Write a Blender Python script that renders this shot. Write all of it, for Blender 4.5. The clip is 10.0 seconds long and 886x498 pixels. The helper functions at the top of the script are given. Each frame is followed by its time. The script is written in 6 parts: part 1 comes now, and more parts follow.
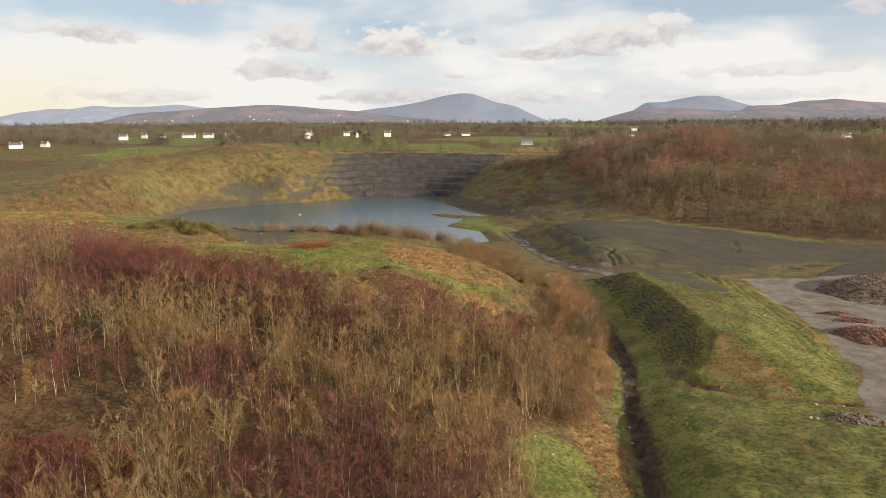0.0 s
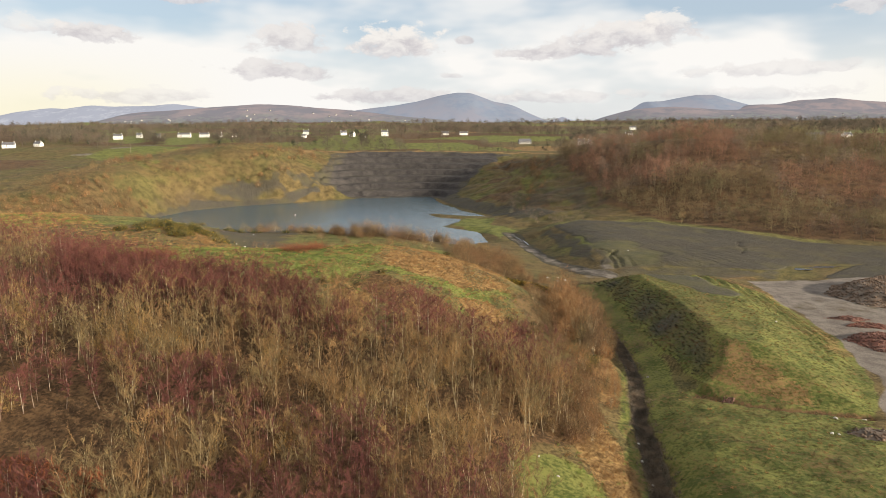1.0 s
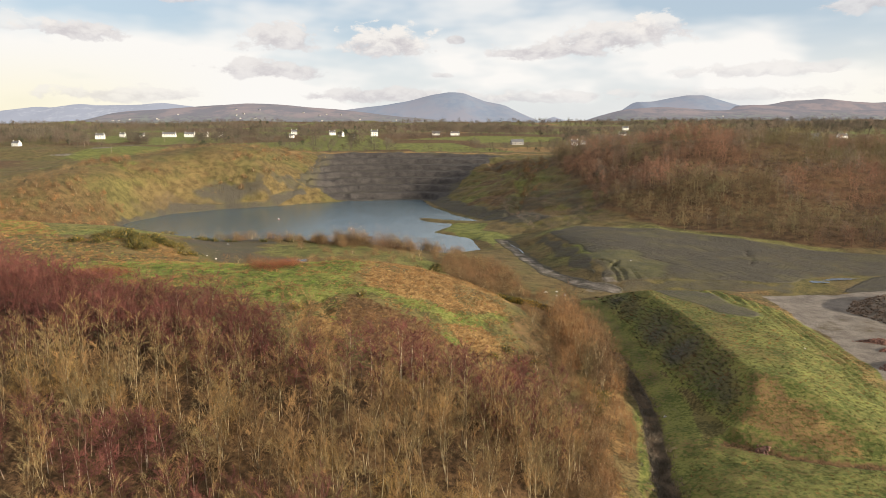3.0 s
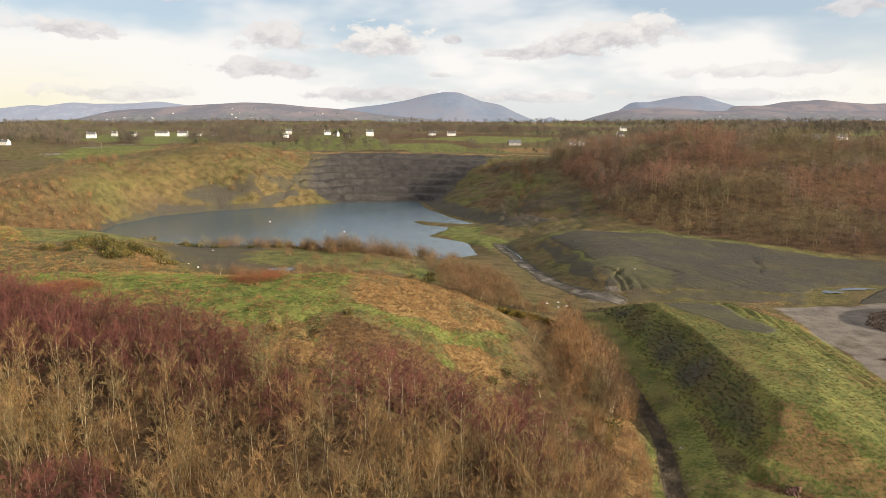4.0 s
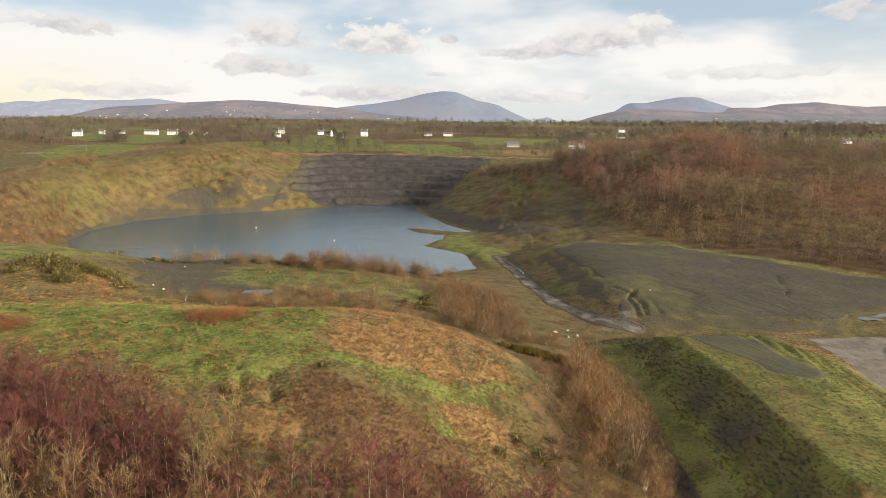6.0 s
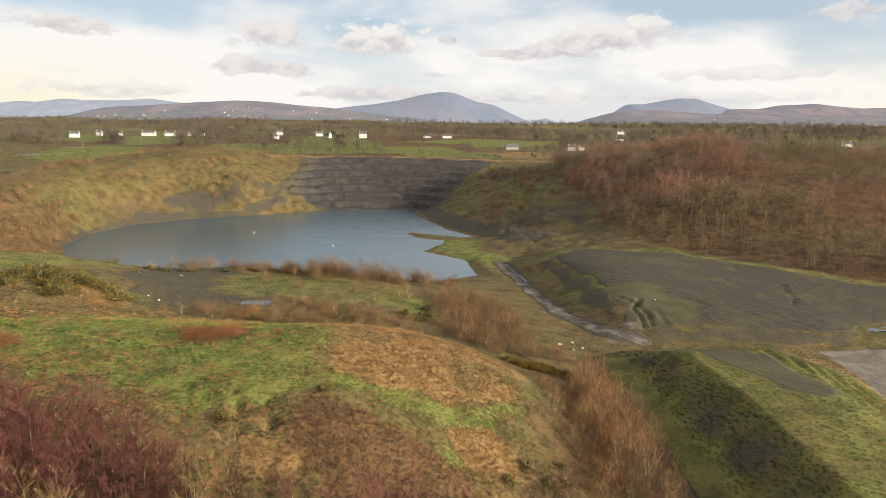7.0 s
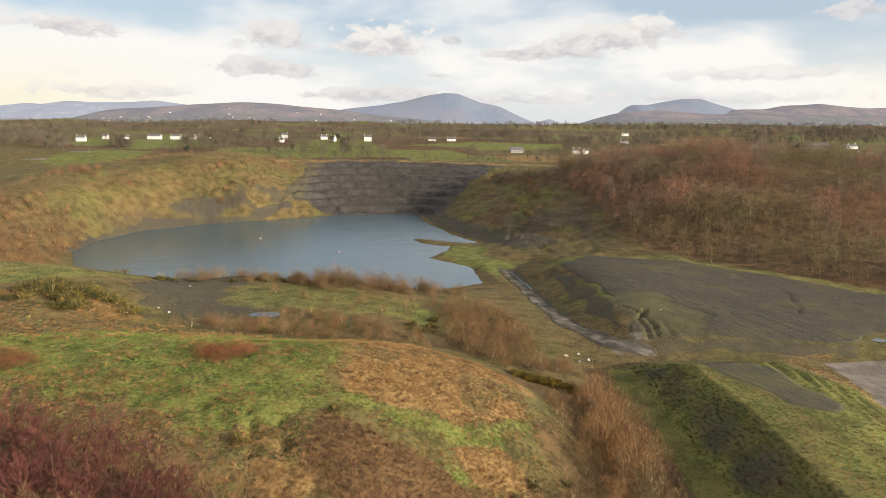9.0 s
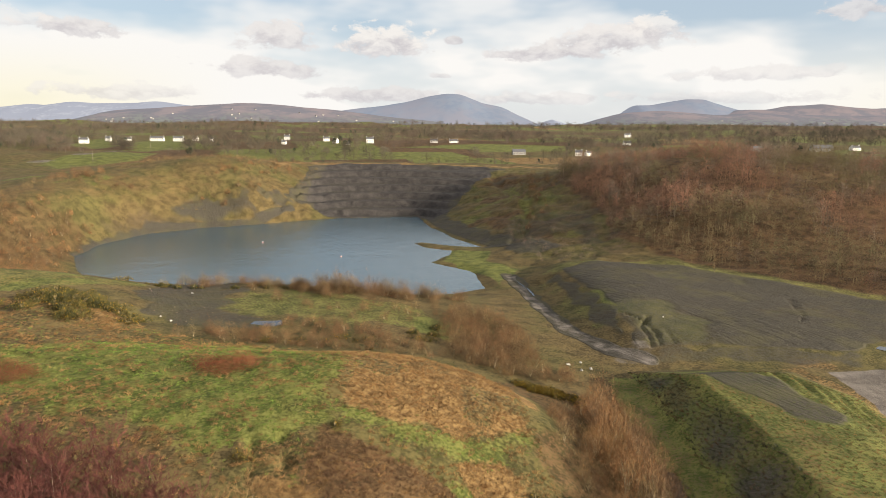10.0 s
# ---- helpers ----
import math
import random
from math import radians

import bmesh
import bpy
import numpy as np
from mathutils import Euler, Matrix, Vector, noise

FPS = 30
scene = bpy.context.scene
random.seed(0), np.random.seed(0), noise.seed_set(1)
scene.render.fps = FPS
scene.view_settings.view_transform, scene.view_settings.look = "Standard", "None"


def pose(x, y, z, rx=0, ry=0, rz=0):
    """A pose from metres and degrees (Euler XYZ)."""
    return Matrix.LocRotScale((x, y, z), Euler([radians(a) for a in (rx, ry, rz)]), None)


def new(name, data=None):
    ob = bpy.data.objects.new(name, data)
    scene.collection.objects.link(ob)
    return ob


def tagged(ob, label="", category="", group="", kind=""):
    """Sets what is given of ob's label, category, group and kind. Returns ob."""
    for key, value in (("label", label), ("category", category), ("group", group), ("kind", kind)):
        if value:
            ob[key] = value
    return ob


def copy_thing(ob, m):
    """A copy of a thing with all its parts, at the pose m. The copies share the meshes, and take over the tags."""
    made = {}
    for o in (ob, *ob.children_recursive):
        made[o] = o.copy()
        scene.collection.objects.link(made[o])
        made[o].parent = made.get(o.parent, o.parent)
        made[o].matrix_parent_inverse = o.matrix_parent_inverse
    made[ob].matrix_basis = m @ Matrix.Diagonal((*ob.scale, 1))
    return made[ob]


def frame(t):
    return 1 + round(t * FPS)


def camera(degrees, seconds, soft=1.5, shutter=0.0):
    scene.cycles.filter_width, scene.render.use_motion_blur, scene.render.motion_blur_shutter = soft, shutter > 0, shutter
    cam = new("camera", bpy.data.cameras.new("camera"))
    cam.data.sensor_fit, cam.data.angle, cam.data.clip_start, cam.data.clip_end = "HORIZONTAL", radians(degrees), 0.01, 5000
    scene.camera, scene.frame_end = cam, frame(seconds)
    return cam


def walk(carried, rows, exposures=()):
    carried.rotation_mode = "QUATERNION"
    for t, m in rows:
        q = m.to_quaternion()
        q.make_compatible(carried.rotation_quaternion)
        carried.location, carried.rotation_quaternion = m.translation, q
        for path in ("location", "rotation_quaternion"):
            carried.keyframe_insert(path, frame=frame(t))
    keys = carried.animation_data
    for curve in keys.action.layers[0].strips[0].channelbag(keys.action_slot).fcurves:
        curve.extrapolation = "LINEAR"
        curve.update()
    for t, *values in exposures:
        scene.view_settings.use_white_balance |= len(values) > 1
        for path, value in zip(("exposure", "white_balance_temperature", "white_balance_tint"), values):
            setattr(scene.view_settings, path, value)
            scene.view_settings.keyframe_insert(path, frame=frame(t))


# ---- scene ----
cam = camera(68.6, 10.0, 0.8)
PATH = [
    (0, pose(0.00, 0.00, 50.00, 79.84, 0.36, 0.00)),
    (0.5, pose(0.13, 3.14, 49.76, 79.83, 0.38, -0.08)),
    (1, pose(0.18, 6.46, 49.64, 79.79, 0.39, -0.19)),
    (1.5, pose(0.24, 10.11, 49.77, 79.77, 0.42, -0.32)),
    (2, pose(0.43, 13.94, 50.00, 79.76, 0.39, -0.48)),
    (2.5, pose(0.58, 18.27, 50.13, 79.76, 0.33, -0.74)),
    (4, pose(1.24, 32.99, 50.78, 79.73, 0.07, -1.25)),
    (4.5, pose(1.30, 38.19, 51.20, 79.66, -0.04, -1.38)),
    (5, pose(1.46, 43.28, 51.54, 79.65, -0.13, -1.41)),
    (5.5, pose(1.47, 48.40, 51.98, 79.64, -0.27, -1.48)),
    (7, pose(0.48, 56.46, 54.28, 79.71, -0.49, -1.75)),
    (7.5, pose(-0.01, 56.39, 54.98, 79.72, -0.49, -1.61)),
    (8, pose(-0.30, 55.98, 55.62, 79.76, -0.44, -1.55)),
    (8.5, pose(-0.36, 55.68, 56.41, 79.74, -0.43, -1.50)),
    (9, pose(-0.20, 55.69, 57.25, 79.76, -0.36, -1.40)),
    (9.5, pose(-0.13, 56.01, 58.20, 79.76, -0.35, -1.32)),
    (10, pose(-0.13, 56.32, 59.08, 79.79, -0.32, -1.20)),
]
walk(cam, PATH, [(0, 1.12), (0.5, 1.19), (1, 1.2), (10, 1.2)])

# ---- world, sun, exposure ----
SUN_AZ, SUN_EL = 119.0, 14.5          # degrees clockwise from +y, degrees up
sun_dir = Vector((math.sin(radians(SUN_AZ)) * math.cos(radians(SUN_EL)),
                  math.cos(radians(SUN_AZ)) * math.cos(radians(SUN_EL)), math.sin(radians(SUN_EL))))
sun = new("sun", bpy.data.lights.new("sun", "SUN"))
sun.data.energy, sun.data.angle, sun.data.color = 4.4, radians(0.6), (1.0, 0.885, 0.70)
sun.rotation_euler = sun_dir.to_track_quat("Z", "Y").to_euler()
sun.location = sun_dir * 400


class Nodes:
    """Short hands for building a node tree."""
    def __init__(self, tree):
        self.t = tree
        tree.nodes.clear()

    def n(self, kind, **props):
        node = self.t.nodes.new(kind)
        for k, v in props.items():
            setattr(node, k, v)
        return node

    def put(self, socket, value):
        if hasattr(value, "links"):
            self.t.links.new(value, socket)
        elif hasattr(socket, "default_value"):
            if socket.type == "RGBA" and len(value) == 3:
                value = (*value, 1)
            socket.default_value = value

    def math(self, op, a, b=0.0, c=0.0, clamp=False):
        m = self.n("ShaderNodeMath", operation=op, use_clamp=clamp)
        for s, v in zip(m.inputs, (a, b, c)):
            self.put(s, v)
        return m.outputs[0]

    def remap(self, v, a, b, c=0.0, d=1.0, smooth=True):
        m = self.n("ShaderNodeMapRange", interpolation_type="SMOOTHSTEP" if smooth else "LINEAR")
        for i, x in enumerate((v, a, b, c, d)):
            self.put(m.inputs[i], x)
        return m.outputs[0]

    def mix(self, f, a, b, blend="MIX"):
        m = self.n("ShaderNodeMix", data_type="RGBA", blend_type=blend)
        self.put(m.inputs[0], f)
        self.put(m.inputs[6], a)
        self.put(m.inputs[7], b)
        return m.outputs[2]

    def noise(self, vec, scale, detail=3.0, rough=0.55, dist=0.0):
        m = self.n("ShaderNodeTexNoise")
        if vec is not None:
            self.put(m.inputs["Vector"], vec)
        for k, v in (("Scale", scale), ("Detail", detail), ("Roughness", rough), ("Distortion", dist)):
            self.put(m.inputs[k], v)
        return m.outputs[0]

    def scaled(self, vec, s):
        m = self.n("ShaderNodeVectorMath", operation="MULTIPLY")
        self.put(m.inputs[0], vec)
        self.put(m.inputs[1], s)
        return m.outputs[0]


world = bpy.data.worlds.new("sky")
scene.world = world
world.use_nodes = True
N = Nodes(world.node_tree)
sky = N.n("ShaderNodeTexSky", sky_type="NISHITA", sun_disc=False)
sky.sun_elevation, sky.sun_rotation = radians(SUN_EL), radians(SUN_AZ)
sky.air_density, sky.dust_density, sky.ozone_density = 1.0, 1.5, 1.0
way = N.n("ShaderNodeTexCoord").outputs["Generated"]
sep = N.n("ShaderNodeSeparateXYZ")
N.put(sep.inputs[0], way)
dx, dy, dz = sep.outputs
el = N.math("MULTIPLY", N.math("ARCSINE", dz), 57.2958)
az = N.math("MULTIPLY", N.math("ARCTAN2", dx, dy), 57.2958)
# thin bright veil of high cloud, denser towards the horizon; thickened overhead, unseen, for more fill light
flat = N.n("ShaderNodeCombineXYZ")
N.put(flat.inputs[0], N.math("MULTIPLY", az, 0.045))
N.put(flat.inputs[1], N.math("MULTIPLY", el, 0.13))
puff = N.noise(flat.outputs[0], 1.0, 4.0, 0.55)
lump = N.n("ShaderNodeCombineXYZ")
N.put(lump.inputs[0], N.math("MULTIPLY", az, 0.42))
N.put(lump.inputs[1], N.math("MULTIPLY", el, 0.75))
puff2 = N.noise(lump.outputs[0], 1.0, 6.0, 0.6)
veil = N.math("ADD", N.remap(puff, 0.40, 0.60, 0.15, 1.0), N.math("ADD", N.remap(el, 3, 11, 0.40, -0.30), N.remap(el, 14, 32, 0.0, 0.8)), clamp=True)
SKY_CLEAR = N.mix(1.0, sky.outputs[0], (0.13, 0.125, 0.12), "MULTIPLY")
SKY_CLEAR = N.mix(0.6, SKY_CLEAR, (0.60, 0.72, 0.86))
base_sky = N.mix(veil, SKY_CLEAR, (0.945, 0.92, 0.885))
# warm glow low over the western rim
warm = N.math("MULTIPLY", N.math("ADD", N.remap(az, -14, -32, 0, 1), N.remap(az, 24, 40, 0, 0.45)), N.remap(el, 7.5, 1, 0, 1))
base_sky = N.mix(N.math("MULTIPLY", warm, 0.85), base_sky, (0.96, 0.89, 0.66))
# broken clouds: azimuth, elevation, half width, half height, weight, how brightly the top is lit
CLOUDS = [(-27.3, 7.4, 3.3, 0.9, 1.00, 0.2), (-12.6, 7.5, 3.5, 1.4, 0.95, 0.3), (-3.7, 7.2, 4.1, 1.7, 1.00, 0.9), (-13.8, 5.0, 4.9, 1.0, 0.95, 0.2), (-4.1, 3.0, 7.3, 0.8, 0.90, 0.1),
          (-24.4, 2.9, 5.7, 0.8, 0.60, 0.5), (-20.7, 10.3, 2.5, 0.6, 0.80, 0.2), (2.2, 7.6, 1.0, 0.5, 0.90, 0.1), (10.3, 6.5, 5.9, 0.8, 1.00, 0.2), (15.3, 7.4, 4.8, 1.5, 0.95, 0.5),
          (18.7, 8.1, 2.5, 1.3, 0.80, 1.0), (27.1, 4.5, 6.5, 0.7, 0.60, 0.3), (8.5, 2.8, 7.0, 0.7, 0.60, 0.2), (32.8, 8.7, 2.8, 0.8, 0.80, 0.1), (24.1, 2.8, 9.3, 0.7, 0.50, 0.4),
          (1.0, 4.7, 1.1, 0.3, 0.70, 0.1), (-31.1, 7.7, 2.5, 0.7, 0.50, 0.9), (5.9, 2.8, 1.4, 0.5, 0.50, 1.0)]
fray = N.n("ShaderNodeCombineXYZ")
N.put(fray.inputs[0], N.math("MULTIPLY", az, 0.55))
N.put(fray.inputs[1], N.math("MULTIPLY", el, 0.95))
puff3 = N.noise(fray.outputs[0], 1.0, 8.0, 0.62, 0.3)
ragged = N.remap(N.math("ADD", N.math("MULTIPLY", puff2, 0.45), N.math("MULTIPLY", puff3, 0.55)), 0.30, 0.70, 0.8, -0.8, False)
for ca, ce, w, h, k, lit in CLOUDS:
    a = N.math("DIVIDE", N.math("SUBTRACT", az, ca), w)
    b = N.math("DIVIDE", N.math("SUBTRACT", el, ce), h)
    under = N.math("MULTIPLY", N.math("MINIMUM", b, 0.0), 1.5)          # flat base, heaped top
    over = N.math("ADD", N.math("MAXIMUM", b, 0.0), under)
    d = N.math("SQRT", N.math("ADD", N.math("MULTIPLY", a, a), N.math("MULTIPLY", over, over)))
    d = N.math("ADD", d, ragged)
    body = N.mix(N.remap(puff3, 0.35, 0.65), (0.60, 0.565, 0.58), (0.74, 0.71, 0.71))
    body = N.mix(N.math("MULTIPLY", N.remap(N.math("ADD", b, N.remap(puff3, 0.3, 0.7, -0.6, 0.6, False)), -0.5, 0.7), 0.25 + 0.65 * lit), body, (0.95, 0.90, 0.84))
    base_sky = N.mix(N.math("MULTIPLY", N.remap(d, 1.05, 0.62), 0.92 * k), base_sky, body)
bg = N.n("ShaderNodeBackground")
N.put(bg.inputs[0], base_sky)
bg.inputs[1].default_value = 0.45
N.put(N.n("ShaderNodeOutputWorld").inputs[0], bg.outputs[0])

# ---- materials ----
def principled(name, colour, rough=0.9, bump=None, bump_d=0.05, metal=0.0, spec=0.3):
    """colour: a constant, or a function of (Nodes, position) that gives a colour socket."""
    m = bpy.data.materials.new(name)
    m.use_nodes = True
    k = Nodes(m.node_tree)
    pos = k.n("ShaderNodeNewGeometry").outputs["Position"]
    b = k.n("ShaderNodeBsdfPrincipled")
    k.put(b.inputs["Base Color"], colour(k, pos) if callable(colour) else colour)
    k.put(b.inputs["Roughness"], rough(k, pos) if callable(rough) else rough)
    b.inputs["Metallic"].default_value = metal
    b.inputs["Specular IOR Level"].default_value = spec
    if bump:
        n = k.n("ShaderNodeBump")
        n.inputs["Strength"].default_value, n.inputs["Distance"].default_value = 0.8, bump_d
        k.put(n.inputs["Height"], bump(k, pos))
        k.put(b.inputs["Normal"], n.outputs[0])
    k.put(k.n("ShaderNodeOutputMaterial").inputs[0], b.outputs[0])
    return m


def two_tone(dark, light, scale, lo=0.35, hi=0.65):
    return lambda k, p: k.mix(k.remap(k.noise(p, scale, 4.0), lo, hi), dark, light)


def twiggy(dark, light, tint, scale=0.17, gain=1.0):
    """Twig colour that drifts from plant to plant and from twig to twig."""
    def colour(k, p):
        isle = k.n("ShaderNodeNewGeometry").outputs["Random Per Island"]
        own = k.n("ShaderNodeObjectInfo").outputs["Random"]
        drift = k.remap(k.math("ADD", k.noise(p, scale, 2.0), k.math("MULTIPLY", k.math("SUBTRACT", own, 0.5), 0.22)), 0.38, 0.62)
        lo, hi, tn = (tuple(0.66 * gain * c for c in q) for q in (dark, light, tint))
        c = k.mix(k.math("MULTIPLY", drift, 0.85), k.mix(isle, lo, hi), tn)
        return k.mix(1.0, c, k.remap(k.noise(p, min(0.4, scale * 2.3), 2.0), 0.34, 0.66, 0.68, 1.34), "MULTIPLY")
    return colour


M_BIRCH_TWIG = principled("birch_twigs", twiggy((0.085, 0.028, 0.026), (0.24, 0.082, 0.062), (0.175, 0.060, 0.045)), 0.8)
M_TAN_TWIG = principled("tan_twigs", twiggy((0.078, 0.054, 0.025), (0.36, 0.26, 0.115), (0.29, 0.16, 0.062)), 0.8)
M_BROWN_TWIG = principled("brown_twigs", twiggy((0.11, 0.066, 0.034), (0.24, 0.145, 0.072), (0.20, 0.105, 0.05)), 0.85)
M_SCRUB = principled("scrub_twigs", twiggy((0.11, 0.068, 0.032), (0.28, 0.175, 0.08), (0.22, 0.11, 0.05)), 0.85)
M_ORANGE_TWIG = principled("orange_twigs", twiggy((0.20, 0.09, 0.034), (0.42, 0.22, 0.088), (0.35, 0.19, 0.08)), 0.8)
M_BARK = principled("pale_bark", two_tone((0.16, 0.12, 0.085), (0.52, 0.43, 0.32), 1.2), 0.8)
M_BARK_TAN = principled("tan_bark", two_tone((0.11, 0.082, 0.05), (0.39, 0.31, 0.19), 0.7), 0.85)
M_BARK_DULL = principled("dull_bark", two_tone((0.10, 0.065, 0.05), (0.26, 0.19, 0.14), 0.8), 0.85)
M_GOLD_TWIG = principled("golden_twigs", twiggy((0.18, 0.12, 0.04), (0.52, 0.34, 0.11), (0.44, 0.25, 0.07)), 0.8)
M_OLIVE = principled("olive_scrub", twiggy((0.085, 0.085, 0.04), (0.20, 0.18, 0.085), (0.17, 0.12, 0.06), 0.06, 1.2), 0.9)
M_HILL = principled("hill_twigs", twiggy((0.10, 0.078, 0.058), (0.24, 0.18, 0.13), (0.185, 0.12, 0.085), 0.03, 1.3), 0.9)
M_HILL_RED = principled("hill_red_twigs", twiggy((0.12, 0.066, 0.046), (0.30, 0.158, 0.104), (0.25, 0.13, 0.08), 0.03, 1.2), 0.9)
M_GORSE = principled("gorse", twiggy((0.035, 0.042, 0.012), (0.105, 0.10, 0.028), (0.15, 0.115, 0.03), 0.5), 0.9)
M_FLOWER = principled("gorse_flower", (0.62, 0.36, 0.02), 0.8)
M_STRAW = principled("dry_grass", twiggy((0.19, 0.105, 0.042), (0.43, 0.265, 0.11), (0.30, 0.16, 0.058), 0.3), 0.9)
M_FIELD = principled("field_grass", twiggy((0.06, 0.07, 0.018), (0.17, 0.16, 0.047), (0.15, 0.115, 0.045), 0.2), 0.9)
M_GREEN = principled("green_grass", twiggy((0.085, 0.15, 0.022), (0.235, 0.315, 0.058), (0.25, 0.22, 0.07), 0.3), 0.9)
M_RUST = principled("dead_bracken", twiggy((0.14, 0.042, 0.019), (0.33, 0.115, 0.05), (0.24, 0.088, 0.042), 0.5), 0.9)
M_FARTREE = principled("far_trees", twiggy((0.085, 0.072, 0.05), (0.165, 0.14, 0.10), (0.135, 0.095, 0.072), 0.012), 0.9)
M_EVERGREEN = principled("evergreen", twiggy((0.04, 0.05, 0.03), (0.08, 0.09, 0.05), (0.06, 0.07, 0.04), 0.1), 0.9)
M_WHITE = principled("white_render", two_tone((0.58, 0.56, 0.52), (0.74, 0.72, 0.68), 0.8), 0.8)
M_ROOF = principled("slate_roof", two_tone((0.07, 0.07, 0.08), (0.13, 0.125, 0.13), 1.2), 0.6)
M_GLASS = principled("window_glass", (0.02, 0.022, 0.026), 0.1, spec=0.6)
M_STONE = principled("grey_stone", two_tone((0.16, 0.15, 0.14), (0.38, 0.36, 0.33), 2.0), 0.9)
M_PALESTONE = principled("pale_stone", two_tone((0.28, 0.26, 0.23), (0.48, 0.45, 0.41), 2.0), 0.85)
M_BRICK = principled("brick_rubble", twiggy((0.10, 0.05, 0.04), (0.30, 0.13, 0.09), (0.20, 0.11, 0.085), 0.6), 0.95)
M_SPOIL = principled("grey_rubble", twiggy((0.07, 0.056, 0.045), (0.25, 0.195, 0.15), (0.19, 0.125, 0.085), 0.5), 0.95)
# olive weeds in a darker tone that deepens the shade on the heap's flank
M_WEED_SHADED = principled("flank_weeds", twiggy((0.05, 0.055, 0.032), (0.12, 0.12, 0.07), (0.10, 0.085, 0.055), 0.15), 0.9)
M_RUSH = principled("dead_rushes", twiggy((0.10, 0.08, 0.055), (0.30, 0.24, 0.18), (0.22, 0.16, 0.11), 0.4), 0.9)
M_WOOD = principled("weathered_wood", two_tone((0.14, 0.11, 0.08), (0.27, 0.23, 0.18), 3.0), 0.9)


def water(name, deep, rough, ripple, dist):
    return principled(name, deep, rough, lambda k, p: k.math("ADD", k.noise(k.scaled(p, (1, 0.55, 1)), ripple, 3.0),
                                                              k.noise(p, ripple * 0.13, 2.0)), dist, spec=0.5)


M_WATER = water("pond_water", (0.044, 0.078, 0.102), 0.15, 0.7, 0.24)
M_PUDDLE = water("puddle_water", (0.05, 0.05, 0.05), 0.06, 1.5, 0.004)


def ground_colour(k, p):
    a = k.n("ShaderNodeAttribute", attribute_name="cover_a")
    b = k.n("ShaderNodeAttribute", attribute_name="cover_b")
    sa, sb = k.n("ShaderNodeSeparateColor"), k.n("ShaderNodeSeparateColor")
    k.put(sa.inputs[0], a.outputs[0])
    k.put(sb.inputs[0], b.outputs[0])
    grass, straw, slate = sa.outputs
    paved, litter, rust = sb.outputs
    rock = k.n("ShaderNodeAttribute", attribute_name="dark_rock_and_shade").outputs["Fac"]
    fine, mid, big = k.noise(p, 1.7, 4.0, 0.65), k.noise(p, 0.22, 4.0), k.noise(p, 0.035, 3.0)
    grain = k.noise(p, 5.5, 3.0, 0.7)

    def edge(mask, n=fine):
        return k.remap(k.math("ADD", mask, k.math("MULTIPLY", k.math("SUBTRACT", n, 0.5), 0.9)), 0.32, 0.68)

    def tone(dark, light, n1=fine, n2=mid):
        dark, light = (tuple(0.67 * c for c in q) for q in (dark, light))
        return k.mix(k.remap(k.math("ADD", k.math("MULTIPLY", n1, 0.6), k.math("MULTIPLY", n2, 0.4)), 0.40, 0.60), dark, light)

    c = tone((0.08, 0.058, 0.025), (0.205, 0.148, 0.062))
    c = k.mix(k.remap(big, 0.42, 0.62, 0.0, 0.55), c, tone((0.06, 0.065, 0.02), (0.15, 0.14, 0.045)))
    c = k.mix(edge(grass), c, tone((0.078, 0.095, 0.022), (0.225, 0.222, 0.062)))
    c = k.mix(edge(straw), c, tone((0.155, 0.09, 0.036), (0.36, 0.225, 0.092)))
    c = k.mix(edge(rust), c, tone((0.075, 0.045, 0.02), (0.20, 0.12, 0.055)))
    c = k.mix(edge(litter), c, tone((0.06, 0.036, 0.018), (0.18, 0.105, 0.05)))
    c = k.mix(edge(slate), c, k.mix(k.remap(k.noise(p, 0.09, 4.0), 0.45, 0.65, 0, 0.4), tone((0.048, 0.043, 0.034), (0.112, 0.097, 0.074), grain, fine), (0.085, 0.075, 0.034)))
    c = k.mix(edge(rock), c, tone((0.034, 0.031, 0.031), (0.098, 0.086, 0.080), grain))
    c = k.mix(edge(paved, mid), c, tone((0.13, 0.108, 0.092), (0.28, 0.24, 0.205), grain))
    return c


def ground_bump(k, p):
    # rills washed down the bare slate, elsewhere a tussocky roughness
    spin = k.n("ShaderNodeVectorRotate", rotation_type="Z_AXIS")
    k.put(spin.inputs["Vector"], p)
    spin.inputs["Angle"].default_value = radians(62)
    slate = k.n("ShaderNodeSeparateColor")
    k.put(slate.inputs[0], k.n("ShaderNodeAttribute", attribute_name="cover_a").outputs[0])
    rill = k.math("MULTIPLY", k.noise(k.scaled(spin.outputs[0], (0.10, 1.1, 0.4)), 1.0, 4.0, 0.6, 0.4), k.math("MULTIPLY", k.remap(slate.outputs[2], 0.50, 0.68), 3.6))
    return k.math("ADD", k.math("ADD", k.noise(p, 1.3, 5.0, 0.7), rill), k.math("MULTIPLY", k.noise(p, 0.3, 3.0), 2.0))


